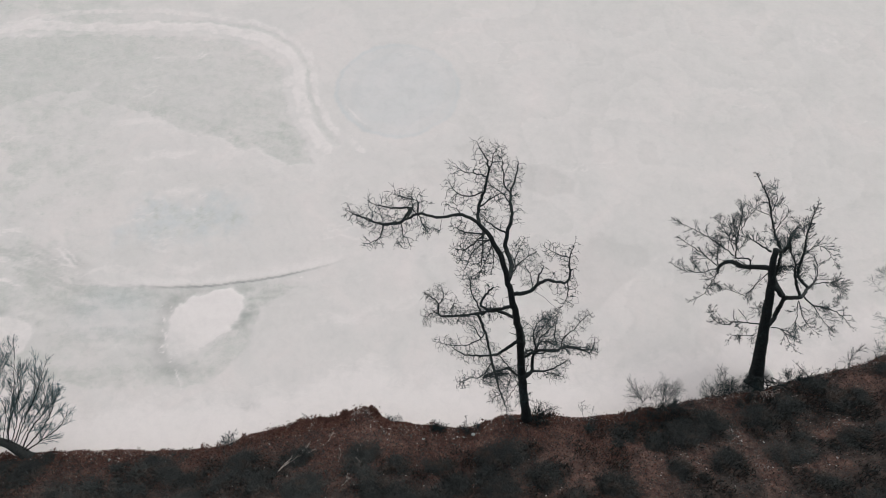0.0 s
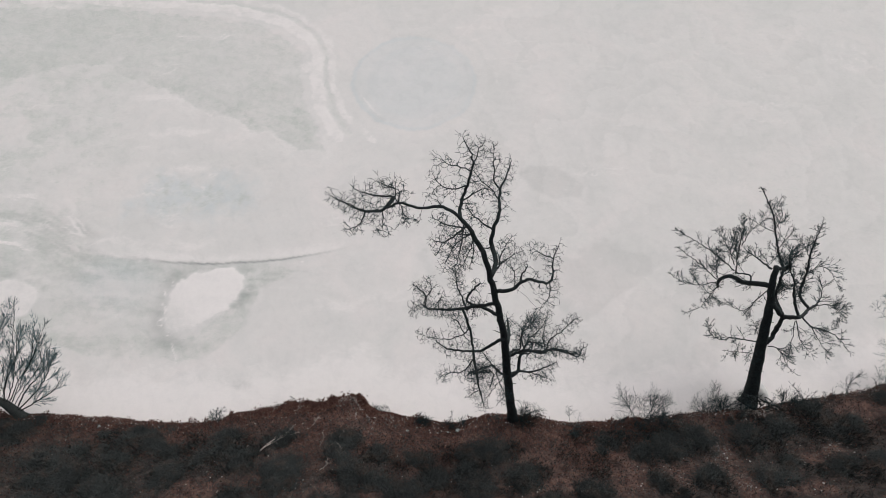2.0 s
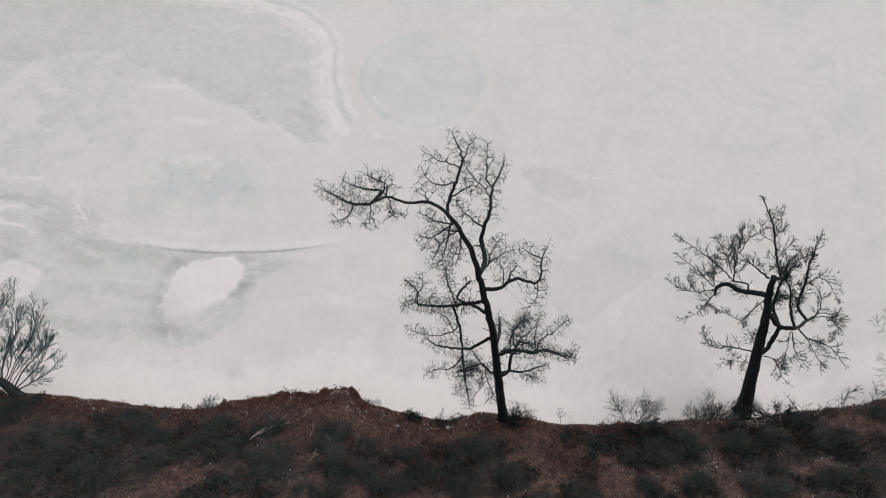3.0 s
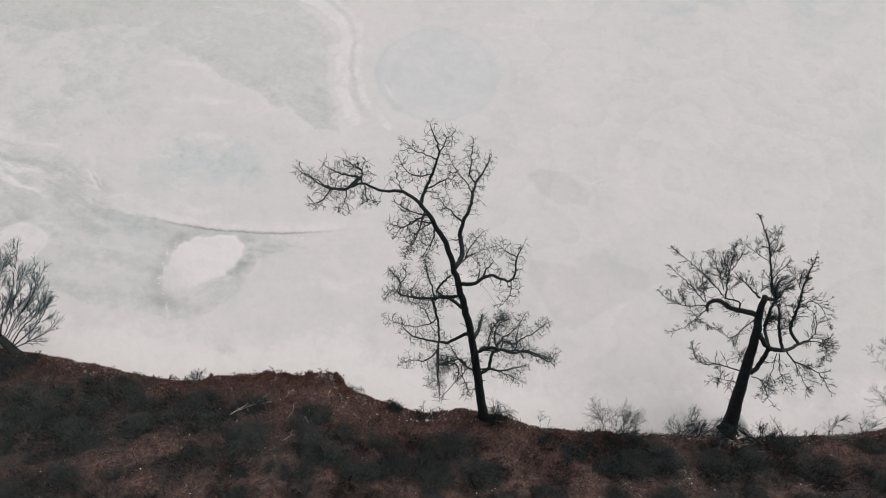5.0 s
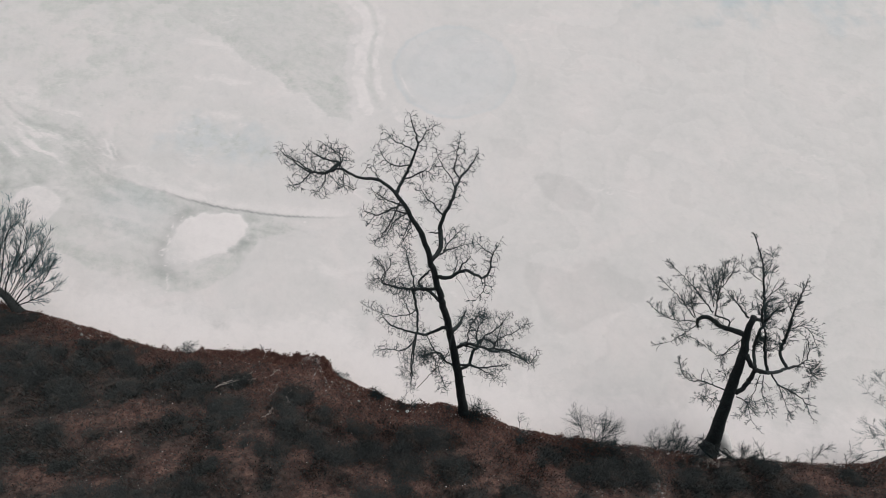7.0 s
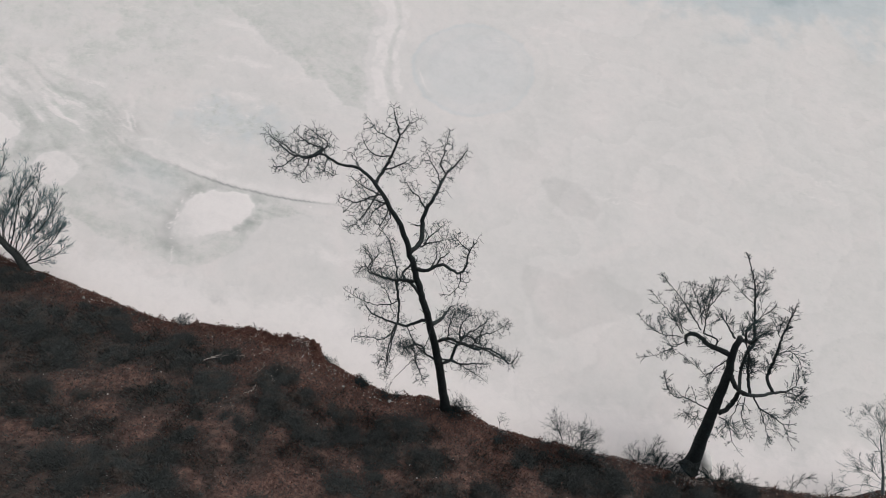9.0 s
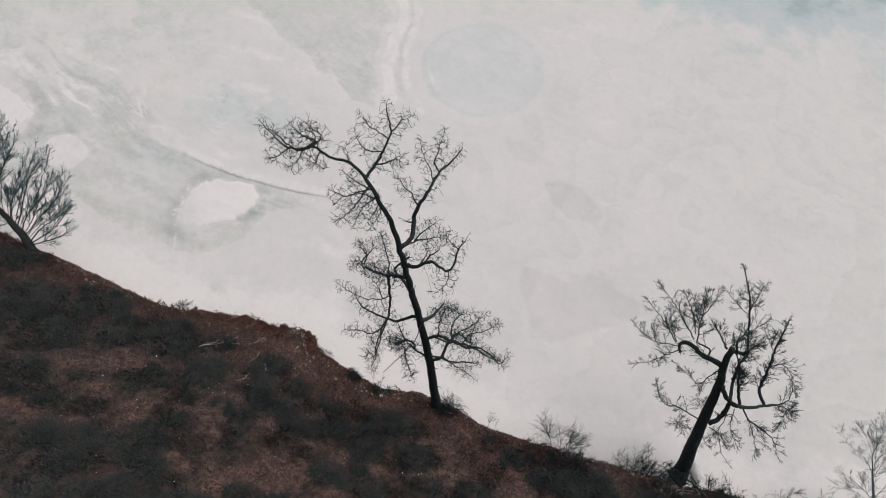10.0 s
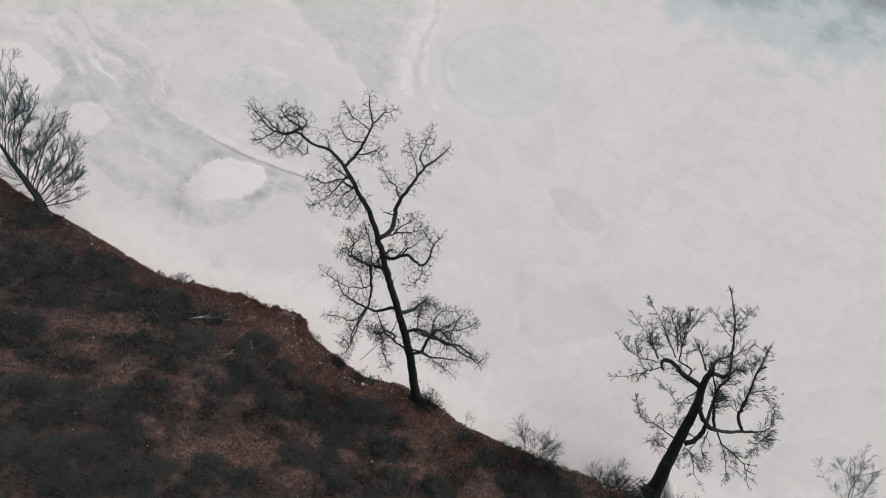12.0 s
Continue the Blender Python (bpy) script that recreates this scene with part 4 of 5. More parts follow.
tall.limb(0.03, 0.006, 1.0, (1.07, 8.9, 13.76), (0.6, 9.33, 13.52), (0.41, 9.22, 13.97), (0.2, 9.22, 14.37))
tall.limb(0.024, 0.006, 1.0, (0.13, 8.31, 16.12), (0.37, 8.55, 16.12), (0.63, 8.54, 16.48), (0.88, 8.48, 16.53))
tall.limb(0.03, 0.007, 1.0, (-1.7, 7.61, 16.4), (-1.6, 8.21, 16.24), (-1.83, 8.23, 16.48), (-2.07, 8.26, 16.51))
tall.limb(0.028, 0.007, 0.9, (-1.63, 8.01, 16.3), (-1.97, 8.05, 16.19), (-2.4, 8.15, 16.03), (-2.83, 8.39, 15.87))
tall.limb(0.04, 0.007, 0.9, (-1.66, 8.02, 16.29), (-1.84, 7.63, 16.21), (-2.27, 7.67, 15.98), (-2.58, 7.75, 15.87), (-2.88, 7.77, 16.09), (-3.16, 7.78, 16.29))
tall.limb(0.024, 0.006, 0.9, (-2.35, 7.69, 15.96), (-2.35, 7.2, 16.12), (-2.66, 7.09, 15.88))
tall.limb(0.018, 0.006, 0.9, (-1.87, 7.63, 16.19), (-1.79, 7.31, 16.16), (-1.71, 6.98, 16.34))
tall.limb(0.018, 0.006, 0.9, (-1.63, 8.06, 16.28), (-1.29, 7.59, 16.28), (-1.07, 7.17, 16.72))
tall.limb(0.028, 0.006, 0.8, (0.36, 7.69, 15.88), (0.17, 7.38, 15.98), (-0.15, 7.16, 15.83), (-0.4, 6.87, 16.34))
tall.limb(0.026, 0.006, 0.8, (0.29, 7.71, 15.99), (0.3, 7.04, 15.97), (0.28, 6.49, 16.09), (0.24, 6.22, 16.28))
tall.limb(0.022, 0.006, 0.5, (0.56, 7.69, 15.25), (0.64, 7.25, 15.36), (0.6, 6.9, 15.26))
tall.limb(0.028, 0.006, 0.8, (0.4, 7.69, 15.82), (-0.02, 7.85, 15.51), (-0.28, 7.72, 15.82), (-0.47, 7.64, 16.09))
tall.limb(0.03, 0.007, 0.9, (0.49, 7.69, 15.5), (0.2, 7.49, 15.77), (-0.02, 7.32, 15.9))
tall.limb(0.06, 0.014, 1.0, (2.35, 7.35, 7.22), (2.88, 7.34, 8.22), (3.36, 7.37, 8.2), (3.77, 7.7, 7.64), (4.07, 7.86, 7.28), (4.67, 7.78, 7.39), (5.12, 8.08, 6.75))
tall.limb(0.035, 0.008, 1.2, (2.62, 7.34, 7.72), (3.12, 7.51, 7.51), (3.19, 7.97, 7.45), (3.58, 8.06, 7.17), (3.98, 7.97, 7.2))
tall.limb(0.032, 0.007, 1.5, (2.97, 8.02, 6.05), (3.1, 8.62, 6.05), (3.36, 8.77, 6.33), (3.57, 8.99, 6.8), (3.7, 9.5, 6.74))
tall.limb(0.028, 0.006, 1.5, (3.63, 7.59, 7.82), (3.76, 7.98, 8.11), (4.07, 8.22, 8.13), (4.3, 8.57, 8.15), (4.54, 8.66, 8.69))
tall.limb(0.045, 0.008, 0.8, (2.45, 7.13, 5.88), (3.02, 7.29, 5.86), (3.47, 7.3, 6.15), (3.89, 7.55, 6.07), (4.3, 8.04, 5.23))
tall.limb(0.024, 0.006, 0.9, (2.9, 7.48, 5.46), (3.65, 7.4, 5.48), (4.01, 7.6, 4.6), (4.45, 7.63, 4.25))
tall.limb(0.025, 0.006, 1.2, (2.7, 7.37, 7.68), (2.66, 7.71, 8.75), (2.88, 7.67, 10.22), (3.01, 8.3, 8.81))
tall.limb(0.05, 0.012, 0.9, (1.52, 7.44, 11.8), (0.59, 7.69, 10.45), (-0.39, 8.15, 8.78), (-0.88, 8.11, 8.92), (-0.94, 8.36, 9.17), (-1.11, 8.38, 9.71), (-1.43, 8.58, 9.55))
tall.limb(0.022, 0.006, 1.0, (-0.89, 8.13, 8.94), (-1.12, 8.05, 9.22), (-1.39, 7.99, 8.58))
tall.limb(0.022, 0.006, 1.0, (-0.43, 8.15, 8.79), (-0.47, 8.23, 9.23), (-0.37, 8.48, 9.44))
tall.limb(0.022, 0.006, 1.0, (-0.94, 8.36, 9.17), (-0.76, 8.52, 9.66), (-1.02, 8.96, 9.37))
tall.limb(0.03, 0.006, 1.0, (0.59, 7.69, 10.45), (0.23, 8.14, 10.71), (0.12, 8.18, 11.46), (0.11, 8.15, 12.23))
tall.limb(0.05, 0.010, 0.7, (0.43, 7.77, 10.17), (0.78, 7.33, 9.55), (1, 6.73, 9), (1.2, 6, 9.23), (1.43, 5.3, 9.2), (1.61, 4.79, 9.5))
tall.limb(0.024, 0.006, 0.9, (0.78, 7.33, 9.55), (0.6, 7.02, 9.67), (0.13, 6.74, 9.77), (-0.35, 6.62, 9.97), (-0.82, 6.59, 10.19))
tall.limb(0.022, 0.006, 0.9, (0.63, 7.07, 9.65), (0.5, 7.15, 9.93), (0.31, 7.23, 10.31), (0.04, 7.25, 10.47))
tall.limb(0.026, 0.006, 0.8, (1.08, 6.43, 9.09), (0.75, 6.04, 8.72), (0.26, 5.94, 8.55), (0.01, 5.56, 9.19))
tall.limb(0.04, 0.010, 0.5, (2.06, 6.76, 7.12), (1.87, 7.05, 6.57), (1.72, 6.8, 7.41), (0.98, 7.08, 5.26), (1.77, 6.43, 7.98), (1.89, 6.43, 6.03))
tall.limb(0.02, 0.006, 0.6, (1.94, 6.67, 7.61), (2.04, 6.14, 8.03), (2.36, 5.9, 7.25), (2.39, 5.96, 6.21))
tall.limb(0.016, 0.010, 0, (2.15, 7.21, 9.04), (2.32, 6.44, 9.13), (2.01, 5.88, 8.38), (1.56, 5.35, 7.17))
tall.limb(0.022, 0.006, 0.8, (0.98, 7.08, 5.26), (1.45, 6.41, 7.79), (1.41, 6.25, 8.92))
tall.limb(0.02, 0.006, 0.8, (1.46, 5.16, 9.35), (1.36, 5.14, 9.82), (1.16, 5.16, 9.12))
tall.grow()

leaning = Tree("tree", (14.11, 9.32, 0.26), 9, "bare thick-trunked tree leaning out over the lake", BARK, TWIG, thin=0.0046, lift=0.05)
leaning.trunk(0.315, 0.11, (14.11, 9.32, 0.0), (14.13, 9.73, 0.49), (13.52, 11.14, 3.32), (13.16, 12.15, 5.12), (12.82, 12.55, 6.17), (12.69, 13.01, 6.94))
leaning.limb(0.105, 0.085, 0.2, (13.83, 11.27, 3.08), (14.17, 11.79, 3.29), (13.9, 11.94, 4.65))
leaning.limb(0.10, 0.08, 0.2, (13.3, 12.19, 5.19), (13.41, 11.97, 5.16), (13.9, 11.94, 4.65), (13.85, 11.33, 6))
leaning.limb(0.075, 0.014, 1.0, (13.87, 11.94, 4.69), (13.83, 13.01, 4.29), (13.5, 13.2, 5.49), (13.65, 13.77, 5.53), (13.42, 14.35, 5.71), (12.96, 14.84, 6.51), (12.48, 15.12, 7.45), (11.97, 15.42, 8.07), (11.59, 15.6, 8.53))
leaning.limb(0.065, 0.02, 0.8, (13.96, 11.51, 5.78), (13.45, 11.85, 6.61), (12.99, 12.04, 7.6), (12.59, 12.24, 8.21))
leaning.limb(0.075, 0.05, 0.2, (13.85, 11.33, 6), (14.71, 12.1, 4.78), (15.35, 12.77, 4.03), (15.92, 13.25, 3.57))
leaning.limb(0.035, 0.006, 0.8, (14.11, 11.46, 5.83), (14.49, 11.17, 5.7), (15, 11.05, 5.73), (15.66, 11, 5.43), (15.8, 10.54, 5.63), (16.06, 10.33, 5.53))
leaning.limb(0.018, 0.005, 0.8, (14.51, 11.17, 5.68), (15.05, 10.75, 5.2), (15.28, 10.08, 5.46))
leaning.limb(0.022, 0.005, 0.8, (13.8, 11.21, 5.92), (13.88, 10.53, 5.88), (14.25, 10.18, 5.61), (14.52, 9.89, 5.64))
leaning.limb(0.018, 0.005, 0.6, (13.51, 10.96, 6.41), (13.54, 10.07, 5.81), (13, 9.02, 6.4))
leaning.limb(0.018, 0.005, 0.7, (13.36, 10.66, 3.14), (12.89, 10.53, 3.42), (12.92, 11.35, 1.24), (12.78, 11.13, 0.96))
leaning.limb(0.05, 0.007, 1.3, (12.59, 12.24, 8.21), (12.33, 12.43, 8.76), (12.65, 13.11, 8.39))
leaning.limb(0.03, 0.006, 1.3, (13.31, 13.28, 6.42), (13.59, 13.73, 6.62), (13.83, 13.86, 6.6))
leaning.limb(0.07, 0.009, 0.9, (15.35, 12.77, 4.03), (14.94, 13.12, 4.26), (14.85, 13.48, 4.49), (14.53, 13.65, 5.73), (14.25, 13.9, 6.61), (13.99, 14.11, 7.73), (13.71, 14.14, 8.82))
leaning.limb(0.03, 0.008, 0.7, (15.92, 13.25, 3.57), (16.49, 13.95, 2.98), (16.46, 14.34, 3.25), (16.14, 14.64, 3.65), (15.58, 14.65, 4.05))
leaning.limb(0.022, 0.005, 0.5, (13.92, 11.16, 3.03), (14.23, 10.92, 3.4), (14.79, 10.49, 2.83), (15.36, 10.44, 2.15))
leaning.limb(0.02, 0.005, 1.0, (15.81, 13.13, 3.78), (16.1, 12.97, 4.37), (15.43, 11.7, 6.26), (15.6, 11.43, 5.49))
leaning.limb(0.12, 0.05, 0.35, (12.73, 12.5, 6.19), (12.22, 12.87, 5.46), (12.02, 13.12, 4.99), (11.66, 13.14, 5.27), (11.31, 13.11, 5.28), (11.22, 13.21, 4.65), (11.53, 13.36, 3.73))
leaning.limb(0.04, 0.03, 0.3, (12.33, 12.99, 5.25), (12.31, 13.26, 5.35), (11.8, 13.44, 5.16))
leaning.limb(0.03, 0.007, 1.2, (11.74, 13.37, 5.2), (11.36, 13.57, 6.44), (11.02, 13.69, 7.68), (10.76, 13.84, 8.66))
leaning.limb(0.028, 0.006, 0.9, (11.51, 13.25, 5.65), (10.91, 13.73, 5.71), (10.29, 14.55, 5.24), (9.83, 15.08, 4.89), (9.47, 15.5, 4.61))
leaning.limb(0.024, 0.006, 0.9, (11.01, 13.08, 4.97), (10.3, 13.62, 5.09), (9.69, 13.77, 5.44), (9.03, 13.84, 5.96))
leaning.limb(0.024, 0.006, 0.9, (11.14, 13.13, 4.62), (10.3, 12.75, 4.83), (9.73, 13.05, 4.31), (9.04, 13.2, 4.67))
leaning.limb(0.024, 0.006, 0.8, (11.35, 13.19, 4.17), (10.65, 12.18, 4.66), (10.16, 11.53, 5.04), (9.74, 11.4, 4.68))
leaning.limb(0.022, 0.006, 1.0, (11, 13.09, 5.05), (10.27, 12.76, 6.89), (9.88, 12.8, 7.97))
leaning.limb(0.022, 0.006, 0.6, (12.85, 12.55, 5.75), (12.8, 12.5, 4.47), (12.77, 12.56, 3.38), (12.32, 13.04, 2.76), (11.54, 13.13, 3.04))
leaning.limb(0.03, 0.006, 0.8, (13.3, 11.13, 3.37), (12.88, 11.21, 3.26), (12.4, 11.4, 2.77), (12.15, 11.37, 2.46), (11.69, 11.66, 2.28), (11.21, 11.82, 3.3))
leaning.limb(0.045, 0.008, 1.0, (12.55, 12.94, 6.81), (12.18, 13.74, 6.22), (11.74, 14.11, 6.16))
leaning.limb(0.018, 0.005, 0.8, (12.88, 14.84, 6.59), (12.3, 15.07, 6.61), (11.64, 15.49, 6.63))
leaning.limb(0.018, 0.005, 0.8, (13.36, 14.54, 5.84), (13.5, 14.77, 6.34), (13.73, 15.16, 6.64))
leaning.limb(0.085, 0.05, 0.8, (12.8, 13, 6.79), (13.25, 13.22, 6.51), (13.24, 13.18, 7.06))
leaning.limb(0.018, 0.005, 0.9, (12.78, 14.78, 6.92), (12.66, 15.01, 7.82), (12.94, 16.2, 6.94))
leaning.limb(0.018, 0.005, 0.9, (14.27, 13.85, 6.53), (13.48, 13.79, 7.66), (13.19, 13.91, 7.84))
leaning.limb(0.02, 0.005, 0.8, (14.53, 13.65, 5.73), (14.69, 13.51, 6.6), (15.25, 13.4, 6.32), (15.7, 12.97, 5.89))
leaning.limb(0.016, 0.005, 0.8, (13.45, 11.51, 3.18), (12.88, 11.47, 4.23), (12.61, 11.48, 4.18))
leaning.limb(0.024, 0.006, 1.2, (11.42, 13.39, 5.89), (10.86, 13.81, 6.61), (10.15, 13.98, 7.5))
leaning.limb(0.02, 0.006, 1.2, (11.37, 13.46, 6.39), (10.79, 13.63, 7.56), (10.44, 13.58, 8.28))
leaning.limb(0.02, 0.006, 1.0, (11.18, 13.55, 7.28), (11.24, 13.83, 7.92), (11.26, 14.13, 8.14))
for k in range(34):
    leaning.surface_root(k)
leaning.brush(0.85, 0.088, 0.13, 0.85)


broom = Tree("tree", (-18.28, 3.02, 1.1), 21, "bare grey tree with many fine upright branches, leaning trunk", BIRCH_BARK, BIRCH_TWIG, thin=0.0024, lift=0.05)
broom.trunk(0.2, 0.05, (-18.28, 3.02, 1.1), (-18.95, 3.41, 1.52), (-19.73, 3.61, 1.75), (-20.42, 3.8, 1.96), (-21.2, 3.96, 2.13), (-21.91, 4.19, 2.39), (-22.8, 4.43, 2.65))
broom.limb(0.031, 0.00496, 1, (-18.39, 3.33, 1.44), (-17.59, 3.83, 1.85), (-16.99, 4.24, 2.16), (-16.63, 4.67, 2.5), (-16.48, 4.82, 2.79))
broom.limb(0.0236, 0.00496, 1, (-18.87, 3.44, 1.56), (-18.32, 4.48, 2.49), (-17.88, 5.19, 3.06), (-17.33, 6.28, 4.05), (-17.09, 6.58, 4.46))
broom.limb(0.0161, 0.00496, 1, (-19.27, 3.56, 1.69), (-18.86, 4.54, 2.73), (-18.54, 5.34, 3.57), (-18.34, 6.19, 4.46), (-18.22, 6.77, 5.06), (-18.17, 6.98, 5.32))
broom.limb(0.031, 0.00496, 1, (-19.5, 3.58, 1.72), (-19.46, 4.7, 2.77), (-19.47, 5.56, 3.52), (-19.23, 6.27, 4.12), (-19.13, 6.68, 4.35))
broom.limb(0.0236, 0.00496, 1, (-19.83, 3.64, 1.78), (-20.2, 4.44, 2.43), (-20.08, 5.59, 3.47), (-20.04, 6.43, 4.16), (-20.01, 6.82, 4.36))
broom.limb(0.0161, 0.00496, 1, (-20.08, 3.7, 1.85), (-20.38, 4.42, 2.56), (-20.06, 5.24, 3.39), (-19.87, 5.52, 3.78))
broom.limb(0.031, 0.00496, 1, (-20.81, 3.88, 2.04), (-20.94, 4.44, 2.83), (-20.58, 5.37, 4.02), (-19.92, 6.37, 5.29), (-19.86, 6.82, 5.95), (-19.91, 7.01, 6.05))
broom.limb(0.0236, 0.00496, 1, (-21.54, 4.06, 2.24), (-21.65, 4.84, 3.26), (-21.24, 5.78, 4.46), (-20.69, 6.73, 5.66), (-20.53, 7.06, 6.12))
broom.limb(0.0161, 0.00496, 1, (-22.05, 4.23, 2.43), (-22.25, 5.29, 3.74), (-22.02, 6.37, 5.06), (-21.98, 7.29, 6.22), (-21.81, 7.76, 6.52))
broom.limb(0.031, 0.00496, 1, (-22.55, 4.36, 2.57), (-23.46, 5.69, 3.81), (-23.53, 7.05, 5.09), (-23.62, 7.63, 5.57))
broom.limb(0.0236, 0.00496, 1, (-20.42, 3.8, 1.96), (-21.39, 3.64, 1.81), (-22.26, 3.57, 1.77), (-22.67, 3.58, 1.67))
broom.limb(0.0161, 0.00496, 1, (-19.83, 3.62, 1.76), (-21.28, 3.45, 1.39), (-22.53, 3.23, 0.97), (-23.04, 3.05, 0.8))
broom.limb(0.031, 0.00496, 1, (-18.62, 3.35, 1.47), (-17.99, 4.25, 2.28), (-17.14, 5.05, 2.98), (-17.18, 5.59, 3.4), (-17.01, 5.81, 3.54))
broom.limb(0.0236, 0.00496, 1, (-19.06, 3.46, 1.58), (-18.71, 4.37, 2.38), (-18.55, 5.27, 3.15), (-18.48, 6.04, 3.79), (-18.25, 6.27, 4))
broom.limb(0.0161, 0.00496, 1, (-22.3, 4.29, 2.5), (-22.82, 5.58, 3.82), (-22.46, 6.53, 5.09), (-22.36, 6.9, 5.51))
broom.limb(0.031, 0.00496, 1, (-21.8, 4.14, 2.33), (-21.93, 5.11, 3.55), (-21.18, 6.25, 4.44), (-21.27, 6.82, 5.79), (-21.19, 7, 6.31))
broom.limb(0.0236, 0.00496, 1, (-21.17, 3.97, 2.14), (-21.26, 4.61, 2.93), (-21.09, 5.45, 4.24), (-20.43, 6.57, 6.03), (-20.18, 6.89, 6.58))
broom.limb(0.0161, 0.00496, 1, (-20.45, 3.79, 1.95), (-20.55, 4.36, 2.84), (-20.58, 5.1, 3.69), (-20.59, 5.18, 3.99))
broom.limb(0.031, 0.00496, 1, (-19.95, 3.67, 1.81), (-20.22, 4.44, 2.47), (-19.8, 5.5, 3.38), (-19.65, 5.88, 3.69))
broom.limb(0.0236, 0.00496, 1, (-19.66, 3.61, 1.75), (-19.76, 4.57, 2.54), (-19.7, 5.47, 3.38), (-19.94, 6.74, 3.98), (-20, 7.16, 4.24))
broom.limb(0.0161, 0.00496, 1, (-19.38, 3.57, 1.71), (-19.09, 4.65, 2.76), (-19.28, 5.46, 3.72), (-18.64, 6.53, 4.74), (-18.55, 6.98, 5.03))
broom.limb(0.031, 0.00496, 1, (-19.16, 3.51, 1.64), (-18.81, 4.2, 2.64), (-18.53, 5.64, 3.29), (-19.02, 6.5, 3.72), (-19.15, 6.76, 3.84))
broom.limb(0.0236, 0.00496, 1, (-18.96, 3.45, 1.57), (-18.57, 4.44, 2.25), (-17.87, 5.22, 3.13), (-17.73, 6.21, 3.98), (-17.74, 6.66, 4.19))
broom.limb(0.0161, 0.00496, 1, (-18.75, 3.4, 1.52), (-18.05, 4.35, 2.39), (-17.44, 5.23, 3.06), (-17.33, 5.78, 4.06), (-17.39, 5.99, 4.43))
broom.limb(0.031, 0.00496, 1, (-18.51, 3.34, 1.46), (-17.7, 4.13, 2.08), (-17.27, 4.87, 2.55), (-16.89, 5.44, 3.26), (-16.75, 5.56, 3.46))
broom.brush(1.5, 0.21, 0.09, 0.55)
edge_tree = Tree("tree", (21.81, 11.85, 1.06), 23, "bare pale-twigged tree at the water's edge", PALE_BARK, PALE_TWIG, thin=0.003, lift=0.04)
edge_tree.trunk(0.06, 0.018, (21.81, 11.85, 1.06), (21.46, 12.3, 1.56), (20.84, 12.98, 2.31), (20.26, 13.6, 2.99))
edge_tree.limb(0.016, 0.00256, 1, (21.46, 12.3, 1.56), (20.95, 12.5, 1.63), (20.28, 12.68, 1.67), (19.81, 12.77, 1.62))
edge_tree.limb(0.0122, 0.00256, 1, (20.98, 12.82, 2.13), (20.58, 13.06, 2.57), (19.9, 13.28, 2.98), (19.15, 13.36, 3.24), (18.57, 13.61, 3.69))
edge_tree.limb(0.00832, 0.00256, 1, (21.53, 12.22, 1.47), (20.64, 12.21, 1.64), (20.07, 12.05, 1.63), (19.88, 11.72, 1.44))
edge_tree.limb(0.016, 0.00256, 1, (21.61, 12.1, 1.34), (20.68, 11.82, 1.27), (20.02, 11.26, 0.91))
edge_tree.limb(0.0122, 0.00256, 1, (20.84, 12.98, 2.31), (20.19, 13.74, 3.38), (19.52, 14.28, 4.22))
edge_tree.limb(0.00832, 0.00256, 1, (20.26, 13.6, 2.99), (19.72, 14.06, 3.25), (19.46, 14.11, 3.06))
edge_tree.limb(0.016, 0.00256, 1, (21.4, 12.34, 1.61), (21.54, 13.09, 2.27), (21.53, 13.76, 2.86))
edge_tree.limb(0.0122, 0.00256, 1, (20.91, 12.9, 2.22), (20.7, 13.76, 3.27), (20.4, 14.45, 4.12))
edge_tree.limb(0.00832, 0.00256, 1, (21.53, 12.22, 1.47), (21.99, 12.58, 2.05), (22.43, 12.75, 2.42))
edge_tree.limb(0.016, 0.00256, 1, (20.33, 13.52, 2.9), (19.95, 14.25, 3.99), (19.44, 14.79, 4.86))
edge_tree.brush(1.1, 0.14, 0.11, 0.75)


# ---- heath on the slope ----
def heather_mesh(name, seed, sprigs, mat, tall, width, leafy):
    """An uneven patch of short upright sprigs, thick in the middle and loose at the edge."""
    rng, shape = random.Random(seed), Shape()
    lobes = [(rng.gauss(0, 0.38), rng.gauss(0, 0.30), rng.uniform(0.2, 0.36)) for _ in range(6)]
    for _ in range(sprigs):
        cx, cy, r = rng.choice(lobes)
        bx, by = rng.gauss(cx, r), rng.gauss(cy, r)
        thick = max(math.exp(-((bx - px) ** 2 + (by - py) ** 2) / (2 * q * q)) for px, py, q in lobes)
        dome = tall * (0.18 + 0.82 * thick) * rng.uniform(0.45, 1.1)
        top = Vector((bx * 1.04 + rng.gauss(0, 0.09), by * 1.04 + rng.gauss(0, 0.09), dome))
        low = Vector((bx, by, max(-0.05, dome - rng.uniform(0.12, 0.30))))
        shape.blade(low, top, width * rng.uniform(0.6, 1.4), Vector((rng.gauss(0, 1), rng.gauss(0, 1), 0.5)).normalized())
        if rng.random() < leafy:
            tip = low.lerp(top, rng.uniform(0.3, 0.9))
            out = Vector((rng.gauss(0, 1), rng.gauss(0, 1), 0.5)).normalized() * rng.uniform(0.05, 0.14)
            shape.blade(tip, tip + out, width * 0.9, Vector((rng.gauss(0, 1), rng.gauss(0, 1), 0.6)).normalized())
    me = bpy.data.meshes.new(name)
    me.from_pydata([tuple(v) for v in shape.v], [], shape.f)
    me.materials.append(mat)
    return me


